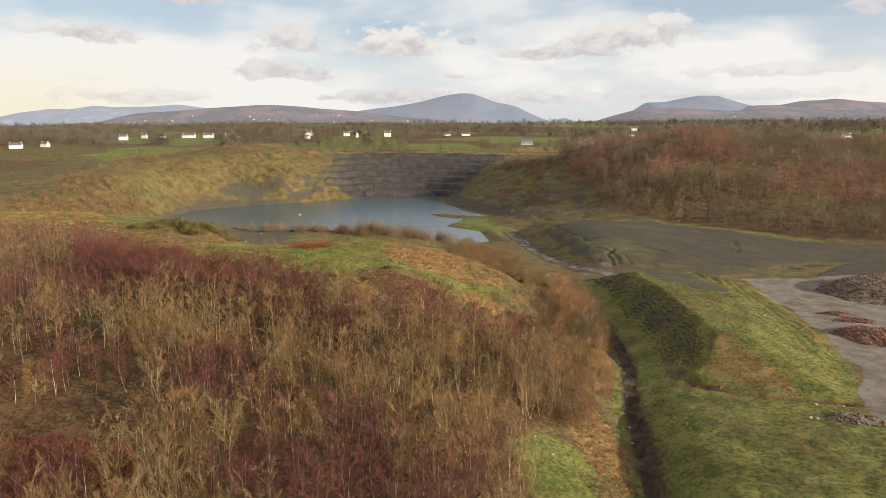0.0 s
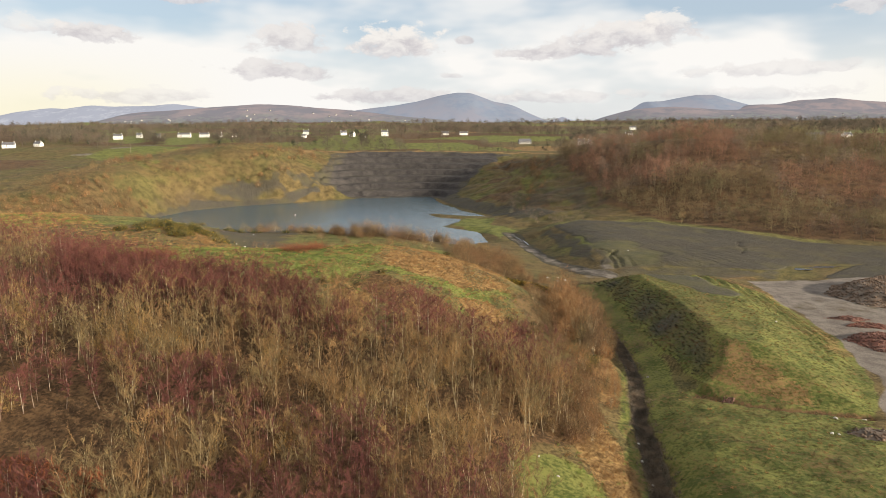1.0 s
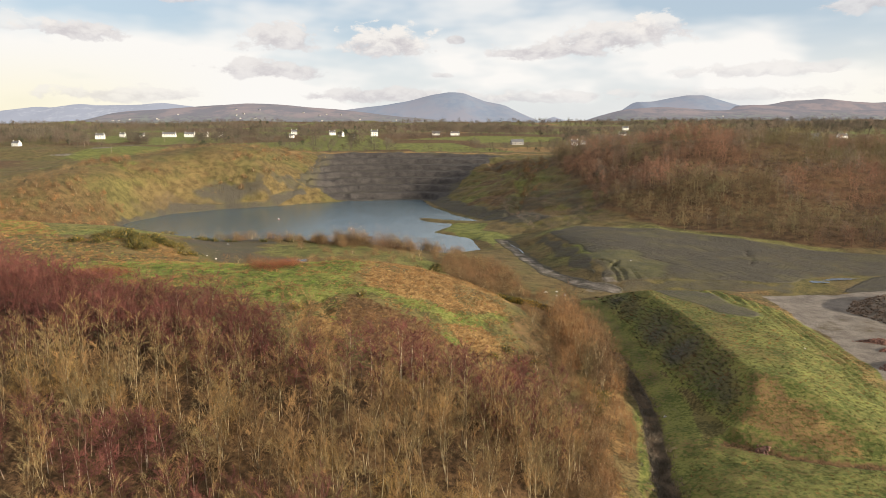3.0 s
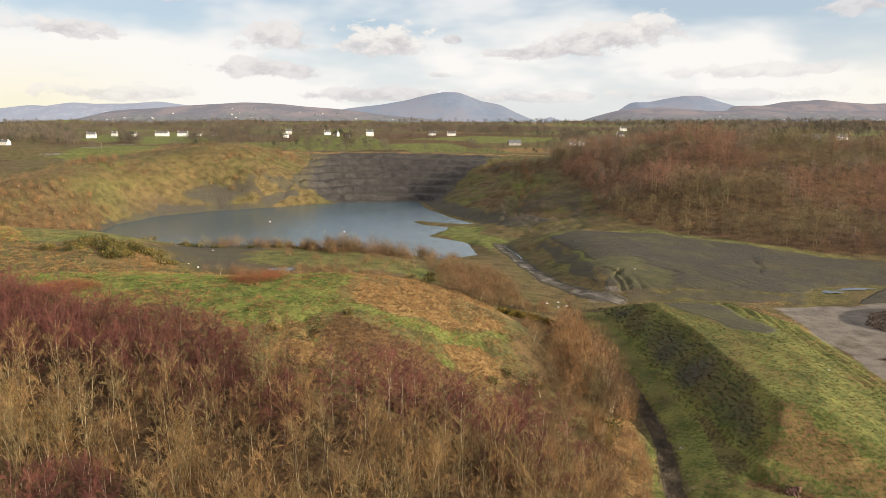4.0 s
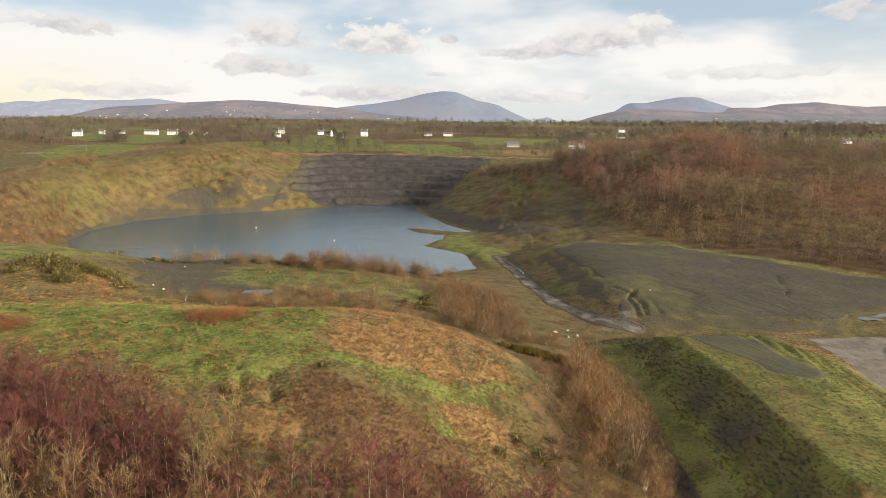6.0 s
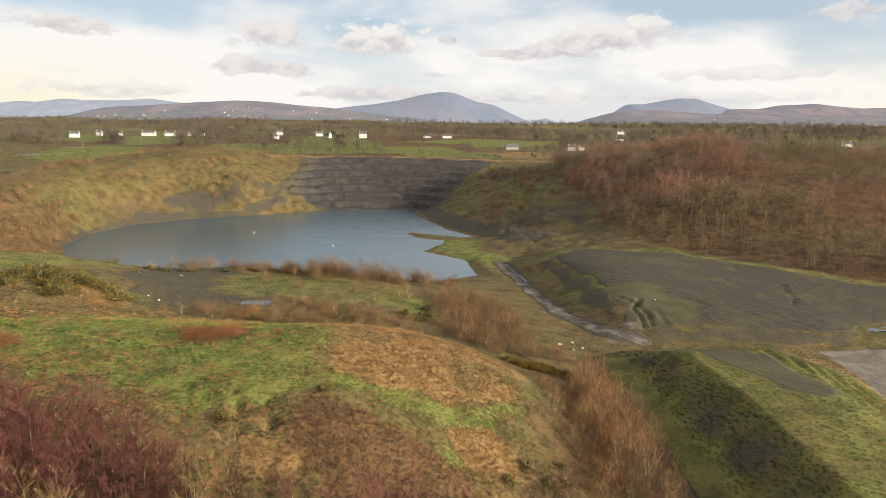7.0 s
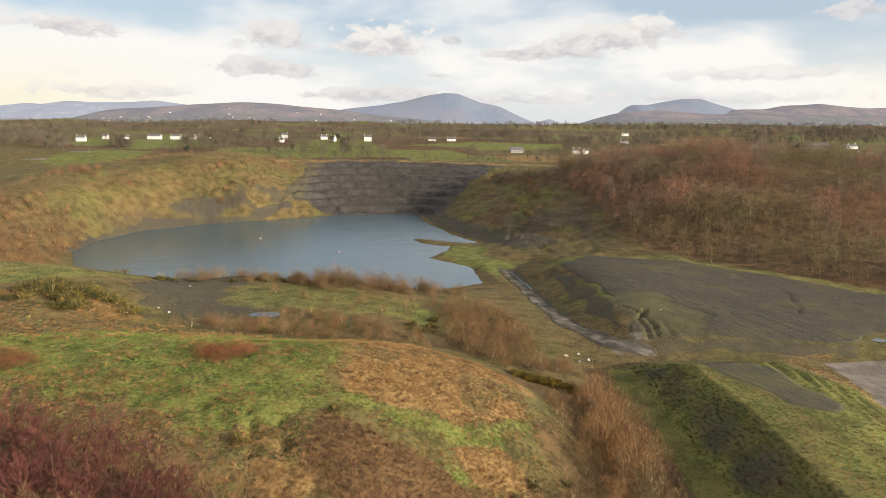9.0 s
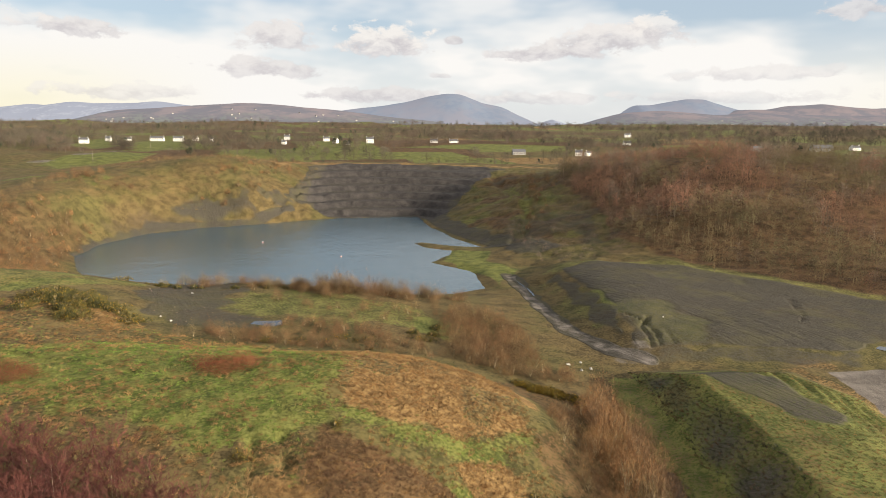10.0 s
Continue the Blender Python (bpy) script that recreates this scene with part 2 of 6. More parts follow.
M_GROUND = principled("ground_cover", ground_colour, 0.93, ground_bump, 0.20, spec=0.15)
# base colour kept blue-grey to carry the haze of distance
M_MOUNTAIN = principled("hazy_mountain", lambda k, p: k.mix(k.remap(k.noise(p, 0.004, 5.0, 0.65), 0.35, 0.65),
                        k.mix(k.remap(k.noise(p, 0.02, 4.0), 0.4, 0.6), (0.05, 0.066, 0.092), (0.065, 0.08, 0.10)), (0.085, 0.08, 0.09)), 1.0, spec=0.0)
def heath(k, p):
    """Brown moor above, a patchwork of enclosed fields towards the foot."""
    z = k.n("ShaderNodeSeparateXYZ")
    k.put(z.inputs[0], p)
    moor = k.mix(k.remap(k.noise(p, 0.005, 5.0, 0.7), 0.42, 0.6), (0.05, 0.044, 0.046), (0.105, 0.075, 0.066))
    cells = k.n("ShaderNodeTexVoronoi", feature="F1")
    k.put(cells.inputs["Vector"], k.scaled(p, (1.0, 0.45, 0.0)))
    cells.inputs["Scale"].default_value = 0.011
    farm = k.mix(k.remap(k.noise(p, 0.03, 3.0), 0.45, 0.56), k.mix(cells.outputs["Color"], (0.03, 0.034, 0.028), (0.075, 0.082, 0.048)), (0.035, 0.03, 0.027))
    low = k.remap(k.math("ADD", z.outputs[2], k.math("MULTIPLY", k.noise(p, 0.006, 3.0), 90.0)), 150, 215, 1.0, 0.0)
    return k.mix(low, moor, farm)


M_HEATH = principled("hazy_heath", heath, 1.0, spec=0.0)
M_SNOW = principled("hazy_snow", lambda k, p: k.mix(k.remap(k.noise(p, 0.007, 5.0, 0.75), 0.52, 0.66), (0.07, 0.08, 0.105), (0.125, 0.135, 0.155)), 1.0, spec=0.0)

# distance haze painted as a faint blue-grey emission on every far hill
for far_mat, haze_glow in ((M_MOUNTAIN, (0.098, 0.104, 0.124)), (M_SNOW, (0.14, 0.142, 0.16)), (M_HEATH, (0.084, 0.083, 0.094))):
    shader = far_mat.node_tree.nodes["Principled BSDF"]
    shader.inputs["Emission Color"].default_value = (*haze_glow, 1)
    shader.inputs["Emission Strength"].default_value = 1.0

# ---- landform ----
def hashed(ix, iy, seed):
    h = (ix.astype(np.int64) * 374761393 + iy.astype(np.int64) * 668265263 + seed * 982451653) & 0x7FFFFFFF
    h = ((h ^ (h >> 13)) * 1274126177) & 0x7FFFFFFF
    return ((h ^ (h >> 16)) & 0xFFFF) / 65535.0


def vnoise(x, y, cell, seed=0):
    """Smooth value noise, -1 to 1, with cells of that many metres."""
    u, v = np.asarray(x) / cell, np.asarray(y) / cell
    iu, iv = np.floor(u), np.floor(v)
    fu, fv = u - iu, v - iv
    fu, fv = fu * fu * (3 - 2 * fu), fv * fv * (3 - 2 * fv)
    a = hashed(iu, iv, seed) * (1 - fu) + hashed(iu + 1, iv, seed) * fu
    b = hashed(iu, iv + 1, seed) * (1 - fu) + hashed(iu + 1, iv + 1, seed) * fu
    return (a * (1 - fv) + b * fv) * 2 - 1


def fbm(x, y, cell, seed=0, octaves=4):
    return sum(vnoise(x, y, cell / 2 ** i, seed + 17 * i) * 0.5 ** i for i in range(octaves)) / 1.6


def sstep(a, b, v):
    t = np.clip((v - a) / (b - a), 0, 1)
    return t * t * (3 - 2 * t)


def signed(x, y, poly):
    """Distance to a polygon's edge, positive inside."""
    d = np.full(np.shape(x), 1e9)
    inside = np.zeros(np.shape(x), bool)
    for (ax, ay), (bx, by) in zip(poly, poly[1:] + poly[:1]):
        ex, ey = bx - ax, by - ay
        t = np.clip(((x - ax) * ex + (y - ay) * ey) / (ex * ex + ey * ey), 0, 1)
        d = np.minimum(d, np.hypot(x - ax - t * ex, y - ay - t * ey))
        if ay != by:
            inside ^= ((ay > y) != (by > y)) & (x < (bx - ax) * (y - ay) / (by - ay) + ax)
    return np.where(inside, d, -d)


def along(x, y, pts):
    """Distance to a polyline."""
    d = np.full(np.shape(x), 1e9)
    for (ax, ay), (bx, by) in zip(pts, pts[1:]):
        ex, ey = bx - ax, by - ay
        t = np.clip(((x - ax) * ex + (y - ay) * ey) / (ex * ex + ey * ey), 0, 1)
        d = np.minimum(d, np.hypot(x - ax - t * ex, y - ay - t * ey))
    return d


POND = [(-150, 330), (-168, 362), (-173, 395), (-163, 433), (-139, 456), (-112, 471), (-90, 486), (-62, 505), (-8, 511), (2, 458), (12, 425), (28, 389),
        (12, 393), (-4, 404), (-8, 400), (-2, 388), (11, 380), (10, 367), (1, 349), (18, 331), (22, 299), (10, 291), (-30, 283), (-85, 288), (-130, 306)]
breaks = []


def line(*pts):
    """A break line of the land: a crest, a toe, a lip; sampled every few metres."""
    for a, b in zip(pts, pts[1:]):
        a, b = np.array(a, float), np.array(b, float)
        n = max(1, int(np.hypot(*(b - a)[:2]) / 6))
        for i in range(n):
            breaks.append(a + (b - a) * i / n)
    breaks.append(np.array(pts[-1], float))


line(*[(x, y, 0.0) for x, y in POND])                                                           # shore
line((25.6, 50, 4.8), (26.8, 76, 4.0), (29, 88, 3.9), (32, 104, 3.6), (37.4, 126, 3.1), (39.5, 154, 3.5), (43, 186, 4.2))        # ditch
line((21, 50, 6.8), (23, 76, 5.4), (26, 97, 5.0), (32, 123, 4.6), (35.5, 155, 5.2), (37, 180, 5.2))                    # foot of the wooded bank
line((29.3, 60, 7.8), (31.6, 80, 7.2), (35.2, 98, 6.0), (39, 110, 4.6), (43, 122, 4.2), (45, 145, 4.6), (46, 170, 4.8), (44, 195, 4.8))
line((36, 80, 7.9), (49, 75, 9.0), (64, 70, 8.6), (100, 60, 8.0))                                                      # field
line((44, 111.5, 4.9), (50, 106.5, 5.4), (56, 104, 5.6), (67, 102, 5.3))                                                                    # trench
line((88, 200, 5.0), (90, 180, 4.8), (87, 160, 5.0), (84, 139, 5.2), (76, 115, 5.5), (68, 101, 5.2))                   # heap: east toe
line((95, 200, 4.2), (105, 170, 4.5), (95, 130, 4.8), (80, 95, 5.0), (90, 75, 5.6))                                    # yard
line((130, 200, 4.1), (140, 150, 4.5), (150, 70, 6.0))
line((33, 318, 0.8), (37, 264, 2.2), (40, 232, 3.7), (48, 212, 4.5), (56, 206, 4.7), (95, 204, 4.4), (127, 212, 3.8))  # track
line((42, 298, 1.6), (43.5, 262, 2.9), (45.5, 233, 4.1))
line((28, 272, 2.4), (34, 232, 4.2), (34, 205, 4.5))
line((50, 304, 6.0), (55, 259, 8.0), (54.5, 227, 7.5), (54, 214, 6.0))                                                 # plateau: west lip
line((58, 221, 7.0), (78, 218, 7.0), (104, 212, 5.6))                                                                  # plateau: front lip
line((66, 231, 7.8), (90, 245, 7.2), (113, 245, 6.3), (150, 232, 4.6))
line((67, 318, 7.5), (100, 306, 7.6), (122, 283, 7.4), (148, 262, 5.2), (190, 240, 5.2))                               # plateau: back
line((110, 318, 8.6), (171, 286, 9.5), (240, 272, 8.0))                                                                # wooded hill
line((78, 346, 6.4), (66, 402, 13.0), (82, 412, 15.5), (77, 465, 24.0))
line((105, 366, 18.0), (150, 350, 22.0), (200, 345, 24.0), (260, 330, 22.0))
line((96, 520, 31.0), (125, 470, 39.0), (160, 440, 43.0), (200, 415, 41.5), (250, 400, 35.5), (310, 390, 29.0), (380, 385, 23.0))
line((32, 422, 5.5), (44, 398, 6.0), (46, 345, 2.6), (40, 330, 1.2))
line((40, 470, 12.0), (40, 520, 12.0))
line((-6, 398, 0.7), (28, 374, 1.1), (26, 345, 1.0))                                                                   # islet and spit
line((6, 349, 0.7), (24, 335, 1.4), (26, 300, 1.5))
line((-105, 625, 32.0), (-75, 617, 32.5), (-29, 613, 31.0), (18, 612, 30.5), (66, 604, 29.5), (113, 590, 30.0))        # quarry crest
line((-215, 330, 19.0), (-192, 361, 21.9), (-188, 420, 25.0), (-157, 472, 20.6), (-115, 480, 16.5), (-94, 512, 13.0), (-78, 560, 19.0))
line((-330, 420, 20.0), (-275, 480, 24.0), (-239, 482, 31.0), (-203, 484, 34.0), (-156, 492, 36.0), (-130, 520, 37.0), (-112, 590, 34.0))
line((-165, 290, 9.0), (-200, 310, 14.0))
line((-240, 350, 20.0), (-235, 420, 25.0))
line((-420, 470, 16.0), (-340, 540, 19.0))
line((-190, 215, 23.0), (-140, 235, 22.5), (-101, 230, 21.2), (-80, 236, 16.5))                                        # green spur
line((-90, 197, 22.0), (-82, 197, 23.6), (-74, 194, 22.4), (-60, 192, 17.6))                                                             # gorse knoll
line((-120, 150, 20.0), (-75, 148, 21.5), (-52, 139, 22.6), (-33, 136, 23.1), (-20, 136, 23.2), (-12, 135, 21.8))      # mound
line((-60, 168, 21.6), (-41, 166, 21.2), (-27, 163, 21.7), (-15, 160, 22.6), (-7.5, 163, 21.3), (-1.8, 166, 19.8), (7, 165, 17.2), (12, 163, 15.7), (18, 158, 13.6), (20, 150, 13.0))
line((-17, 152.5, 24.4), (-10, 153, 23.4))
line((-60, 180, 18.6), (-30, 178, 17.2), (-8, 178, 15.5), (8, 176, 12.5), (20, 170, 10.0))
line((-10, 121, 20.2), (-7, 115, 18.8))
line((0, 133.7, 18.0), (-3, 120, 17.2), (2, 106, 14.2))
line((5.6, 129.5, 13.8), (10, 110, 11.5), (13, 88, 9.0), (14, 68, 7.6))
line((15, 141, 13.0), (18, 147, 12.6))
line((24, 140, 8.4), (26, 155, 8.0), (28, 168, 7.4))
line((-72, 118, 19.5), (-45, 97, 15.5), (-17, 100, 15.8))                                                              # wooded bank
line((-70, 74, 10.0), (-35, 72, 9.2), (-16, 71, 8.8))
line((-120, 40, 7.0), (0, 40, 6.5))
line((-67, 196, 17.2), (-58, 205, 14.3), (-40, 204, 14.1), (-25, 197, 13.6), (-5, 194, 11.8), (10, 188, 10.2), (24, 178, 8.6))  # hollow
line((-78, 240, 14.8), (-63, 231, 13.8), (-24, 248, 11.2), (-3, 224, 10.2), (12, 236, 6.6), (24, 248, 4.4))
line((-60, 258, 12.0), (-24, 262, 9.0), (2, 268, 5.0))
line((-250, 60, 9.0), (-220, 150, 18.0))
line((-600, -300, 8.0), (600, -300, 8.0))
line((-80, -40, 6.5), (80, -40, 7.5))
line((300, 60, 7.0), (300, 200, 6.5))
line((-420, 640, 20.0), (-230, 660, 26.0), (-110, 680, 30.0), (60, 690, 29.5), (200, 690, 31.0), (420, 680, 32.0))
line((-700, 300, 14.0), (-600, 600, 18.0))
line((700, 300, 14.0), (650, 600, 28.0))
BK = np.array(breaks)


def kernel(dx, dy):
    return np.sqrt(dx * dx + dy * dy + 4.0)


_A = kernel(BK[:, None, 0] - BK[None, :, 0], BK[:, None, 1] - BK[None, :, 1])
_n = len(BK)
_S = np.zeros((_n + 1, _n + 1))
_S[:_n, :_n], _S[_n, :_n], _S[:_n, _n] = _A - np.eye(_n) * 0.6, 1, 1
_W = np.linalg.solve(_S, np.append(BK[:, 2], 0))

WOOD = [(-72, 141), (-56, 130), (-49, 126), (-41, 123), (-33, 120), (-21, 112), (-14, 109), (-6, 109), (1.5, 110), (8, 113), (14, 116), (20, 110), (21, 95), (14, 88), (9, 82), (9, 62), (14, 45), (-120, 45), (-150, 120), (-118, 176), (-88, 158)]
HILLWOOD = [(104, 312), (125, 289), (150, 269), (190, 249), (420, 250), (420, 430), (300, 520), (150, 570), (95, 540), (84, 470), (92, 420), (88, 360)]
TRACK = [(33, 318), (37, 264), (40, 232), (47, 213), (53, 206)]
TOETRACK = [(43, 190), (43.5, 160), (42.5, 135), (39.5, 118)]
PLATEAU = [(52, 212), (54.5, 228), (55, 259), (50, 304), (67, 318), (100, 306), (122, 283), (148, 262), (200, 238), (200, 222), (128, 222), (104, 210), (78, 213)]
HEAP_SLATE = [(55, 186), (66, 188), (71, 183), (74, 165), (71, 159), (64, 161), (57, 174)]
HEAP_FLANK = [(46, 199), (52, 184), (54, 165), (54.5, 147), (54, 133), (51, 121), (46, 117), (45, 145), (46, 170)]
YARD = [(90, 183), (93, 199), (118, 203), (170, 206), (220, 150), (180, 60), (78, 60), (68, 86), (68, 99), (77, 114), (85, 139), (88, 160)]
HOLLOW_SLATE = [(-62, 207), (-50, 201), (-36, 203), (-33, 210), (-46, 214), (-52, 222), (-58, 250), (-70, 254), (-80, 246), (-77, 224)]
WALL = [(-100, 508), (-60, 506), (-8, 505), (2, 488), (14, 510), (30, 548), (48, 580), (64, 600), (18, 613), (-75, 618), (-98, 590), (-94, 560)]
GREENS = [[(-74, 165), (-56, 176), (-26, 163), (-16, 148), (-13, 136), (-21, 129), (-32, 136), (-51, 141), (-66, 147)],
          [(-13, 140), (-11, 137.5), (-3, 135.5), (3, 136), (9, 137.5), (15, 146), (14, 150), (8, 142), (2, 140), (-4, 139.5)],
          [(-190, 205), (-140, 240), (-101, 234), (-80, 240), (-78, 232), (-100, 205), (-150, 185)],
          [(40, 298), (50, 303), (55, 259), (54, 228), (47, 226), (43, 262)],
          [(-215, 420), (-205, 450), (-185, 462), (-190, 430)]]
STRAWS = [[(-17, 152), (-14, 164), (-4, 174), (8, 174), (16, 168), (20, 158), (14, 148), (8, 143), (2, 140.5), (-4, 140), (-12, 141)],
          [(-21, 128), (-15, 128), (-11, 118), (-18, 114)], [(4, 134), (14, 138), (16, 124), (8, 118)],
          [(23, 98), (31, 120), (36, 150), (33, 150), (27.5, 122), (21, 100)],
          [(19.5, 98), (24, 98), (24.5, 70), (23, 50), (20, 50), (20.5, 75)], [(-60, 143), (-44, 138), (-36, 142), (-58, 150)], [(-72, 196), (-62, 192), (-58, 188), (-68, 184)]]
BROWN = [(-13, 134), (-4, 131.5), (6, 128), (8, 112), (-2, 108), (-11, 116), (-14, 125)]


HEAP_W = [(47, 198), (45.3, 190), (45.3, 176), (45.5, 156), (45, 140), (44.5, 128), (45, 116)]
HEAP_F = [(45, 116), (45.5, 112.5), (50, 107.6), (56, 105.2), (62.5, 104), (68, 103)]
HEAP_E = [(68, 103), (76, 115), (84, 139), (87, 160), (90, 180), (84, 197), (66, 199), (47, 198)]


def land(x, y):
    """Height of the ground in metres above the pond."""
    x, y = np.atleast_1d(np.asarray(x, float)), np.atleast_1d(np.asarray(y, float))
    z = np.empty(x.shape)
    for i in range(0, len(x), 20000):
        s = slice(i, i + 20000)
        z[s] = kernel(x[s, None] - BK[None, :, 0], y[s, None] - BK[None, :, 1]) @ _W[:_n] + _W[_n]
    # the plain beyond the quarry, and all round it
    plain = np.interp(y, [-3000, 0, 300, 620, 700, 760, 880, 1500, 3600], [8, 8, 16, 29, 31, 35, 44, 60, 100])
    plain = plain + fbm(x, y, 320, 5, 3) * np.interp(y, [600, 900, 2000, 3400], [1.0, 3.5, 9.0, 20.0])
    away = np.maximum(sstep(640, 740, y), np.maximum(sstep(300, 560, np.abs(x)), sstep(-40, -260, y)))
    z = z * (1 - away) + plain * away
    sd = signed(x, y, POND)
    sd = sd + 1.6 * fbm(x, y, 9, 91, 3)
    # quarry terraces
    wall = sstep(-5, 9, signed(x, y, WALL) + 5 * fbm(x, y, 24, 35, 3)) * sstep(1, 6, -sd) * (1 - 0.4 * sstep(-12, 30, x))
    level = z + 0.9 * fbm(x, y, 34, 3, 3)
    step = np.floor(level / 4.6) * 4.6 + 4.6 * sstep(0.40, 0.60, level / 4.6 - np.floor(level / 4.6))
    z = z + wall * (step - z) * 0.95
    # roughness
    rough = 0.22 + 1.1 * sstep(8, 40, -sd) * sstep(250, 330, y) * (1 - away) * (1 - sstep(-3, 3, signed(x, y, PLATEAU)))
    rough = rough * (1 - 0.8 * wall)
    z = z + rough * (fbm(x, y, 11, 7, 4)) * sstep(0, 5, np.abs(sd))
    cliff = sstep(45, 15, along(x, y, [(-170, 425), (-136, 462), (-105, 480), (-80, 505)])) * sstep(0, 6, -sd)
    z = z + cliff * 4.5 * np.abs(vnoise(x, y, 6, 21)) * vnoise(x, y, 19, 4)
    # scree chutes and gullies of the quarry's eastern side
    east = sstep(-6, 10, signed(x, y, [(6, 470), (30, 400), (52, 350), (92, 352), (98, 470), (84, 575), (40, 575), (16, 520)])) * sstep(2, 9, -sd)
    run = x * 0.55 + y * 0.83 + 6 * vnoise(x, y, 30, 44)
    z = z + east * (1.7 * np.abs(vnoise(run, 0.25 * (x - y), 9, 45)) - 0.7 + 1.3 * fbm(x, y, 16, 46, 3))
    z = z - 1.8 * sstep(5.5, 1.5, along(x, y, [(44, 380), (58, 430), (62, 480), (56, 530), (50, 575)])) * east
    # water's edge
    steep = np.maximum(sstep(-40, -90, x), sstep(430, 470, y))
    near = sstep(7 - 4.5 * steep, 0, np.abs(sd))
    z = z * (1 - near) + near * (-sd * (0.22 + 0.5 * steep))
    z = np.where(sd > 0, np.minimum(z, -0.05 - 0.2 * np.minimum(sd, 8)), np.maximum(z, 0.05 + 0.03 * np.minimum(-sd, 8)))
    # the graded heap: steep western flank and front, level top, gentle eastern side
    dw, df = along(x, y, HEAP_W), along(x, y, [(40, 111.8), (68, 102.8)])
    de = along(x, y, HEAP_E)
    jag = 0.5 * fbm(x, y, 7, 52, 3)
    top = 11.2 - 0.085 * (x - 55) - 0.02 * np.maximum(0, y - 160)
    rise = np.minimum.reduce([4.7 + 0.72 * (dw + jag), 4.9 + 0.42 * df + 0.3 * jag, 5.0 + 0.33 * de, top + 0.12 * jag])
    z = np.where(signed(x, y, HEAP_W + HEAP_F[1:] + HEAP_E[1:-1]) > 0, np.maximum(z, rise), z)
    # erosion gullies down the plateau's front and along its tip lines
    g = sstep(-2, 3, signed(x, y, PLATEAU))
    u = x * 0.80 + y * 0.60 + 1.6 * vnoise(x, y, 9, 9)
    v = (x * 0.60 - y * 0.80) * 0.06
    z = z - g * 0.30 * sstep(0.2, 0.0, np.abs(np.sin(u * 0.5 + 1.5 * v + 0.8 * vnoise(x, y, 14, 31)))) * sstep(0.0, 0.35, vnoise(x, y, 26, 12)) * sstep(310, 250, y)
    z = z - g * 0.12 * np.abs(vnoise(x, y * 0.25, 1.4, 77)) * sstep(226, 216, y)
    for pts, dep in (([(56.5, 213), (58, 219), (57.5, 225), (60, 229), (57, 236)], 1.1), ([(59, 214), (60.5, 221), (59.5, 228), (62, 233)], 1.0), ([(63, 215), (63.5, 223)], 0.5),
                     ([(107, 234), (111, 240), (113, 248), (117, 258)], 1.1), ([(104, 250), (96, 262)], 0.5)):
        z = z - dep * sstep(0.65, 0.15, along(x, y, pts) + 0.3 * vnoise(x, y, 2.2, 5)) * (0.6 + 0.4 * vnoise(x, y, 5, 8))
    # the ditch beside the bank, the trench before the heap
    z = z - 0.40 * sstep(2.0, 1.0, along(x, y, [(25.6, 50), (26.8, 76), (29, 88), (32, 104), (37.4, 126), (39.5, 154)]))
    z = z - 0.7 * sstep(1.6, 0.4, along(x, y, [(44, 111.2), (50, 106.5), (56, 104.2), (62.5, 103), (67.5, 102)]))
    # narrow channels worn down the mound's straw
    for pts in ([(-22.6, 134), (-20.6, 127), (-19.4, 121), (-18.6, 114)], [(-18.4, 131), (-16.6, 126), (-15.4, 120), (-14.6, 113)], [(-72, 164), (-62, 158), (-52, 156), (-44, 150)]):
        z = z - 0.55 * sstep(0.9, 0.2, along(x, y, pts) + 0.5 * vnoise(x, y, 3, 66))
    # bulldozed furrows down the heap's eastern side
    f = sstep(0, 6, signed(x, y, [(62, 191), (74, 193), (90, 176), (86, 140), (76, 116), (68, 120), (75, 150), (74, 172)]))
    z = z + f * 0.34 * np.sin((x * 0.86 - (y - 150) * 0.10) * 2.3 + 1.2 * vnoise(x, y, 9, 2))
    # tussocks on the grassed mound and the field
    m = sstep(-6, 8, signed(x, y, [(-110, 120), (-20, 112), (15, 88), (24, 60), (70, 60), (66, 96), (45, 112), (30, 150), (16, 175), (-60, 200), (-140, 240), (-200, 220)]))
    z = z + m * (0.16 * vnoise(x, y, 1.5, 41) + 0.10 * vnoise(x, y, 0.8, 42))
    return z


MEADOWS = [[(-381, 697), (-349, 768), (-286, 754), (-283, 706), (-342, 663)], [(-425, 837), (-480, 1060), (-373, 846), (-365, 796)], [(-327, 778), (-388, 934), (-380, 1020), (-336, 1010), (-286, 820), (-298, 768)],
           [(-300, 575), (-219, 500), (-330, 540)], [(307, 925), (450, 1039), (384, 877)], [(455, 827), (530, 847), (468, 754), (414, 756)], [(-47, 824), (-1, 823), (58, 805), (155, 877), (70, 880)],
           [(-43, 779), (25, 780), (47, 728), (-40, 712)], [(57, 834), (170, 879), (163, 811), (56, 782)], [(306, 928), (433, 980), (386, 864), (285, 838)], [(472, 818), (504, 801), (451, 726), (429, 769)], [(150, 980), (420, 1150), (300, 1250), (120, 1100)], [(-260, 1050), (-80, 1060), (-120, 1180), (-300, 1150)]]


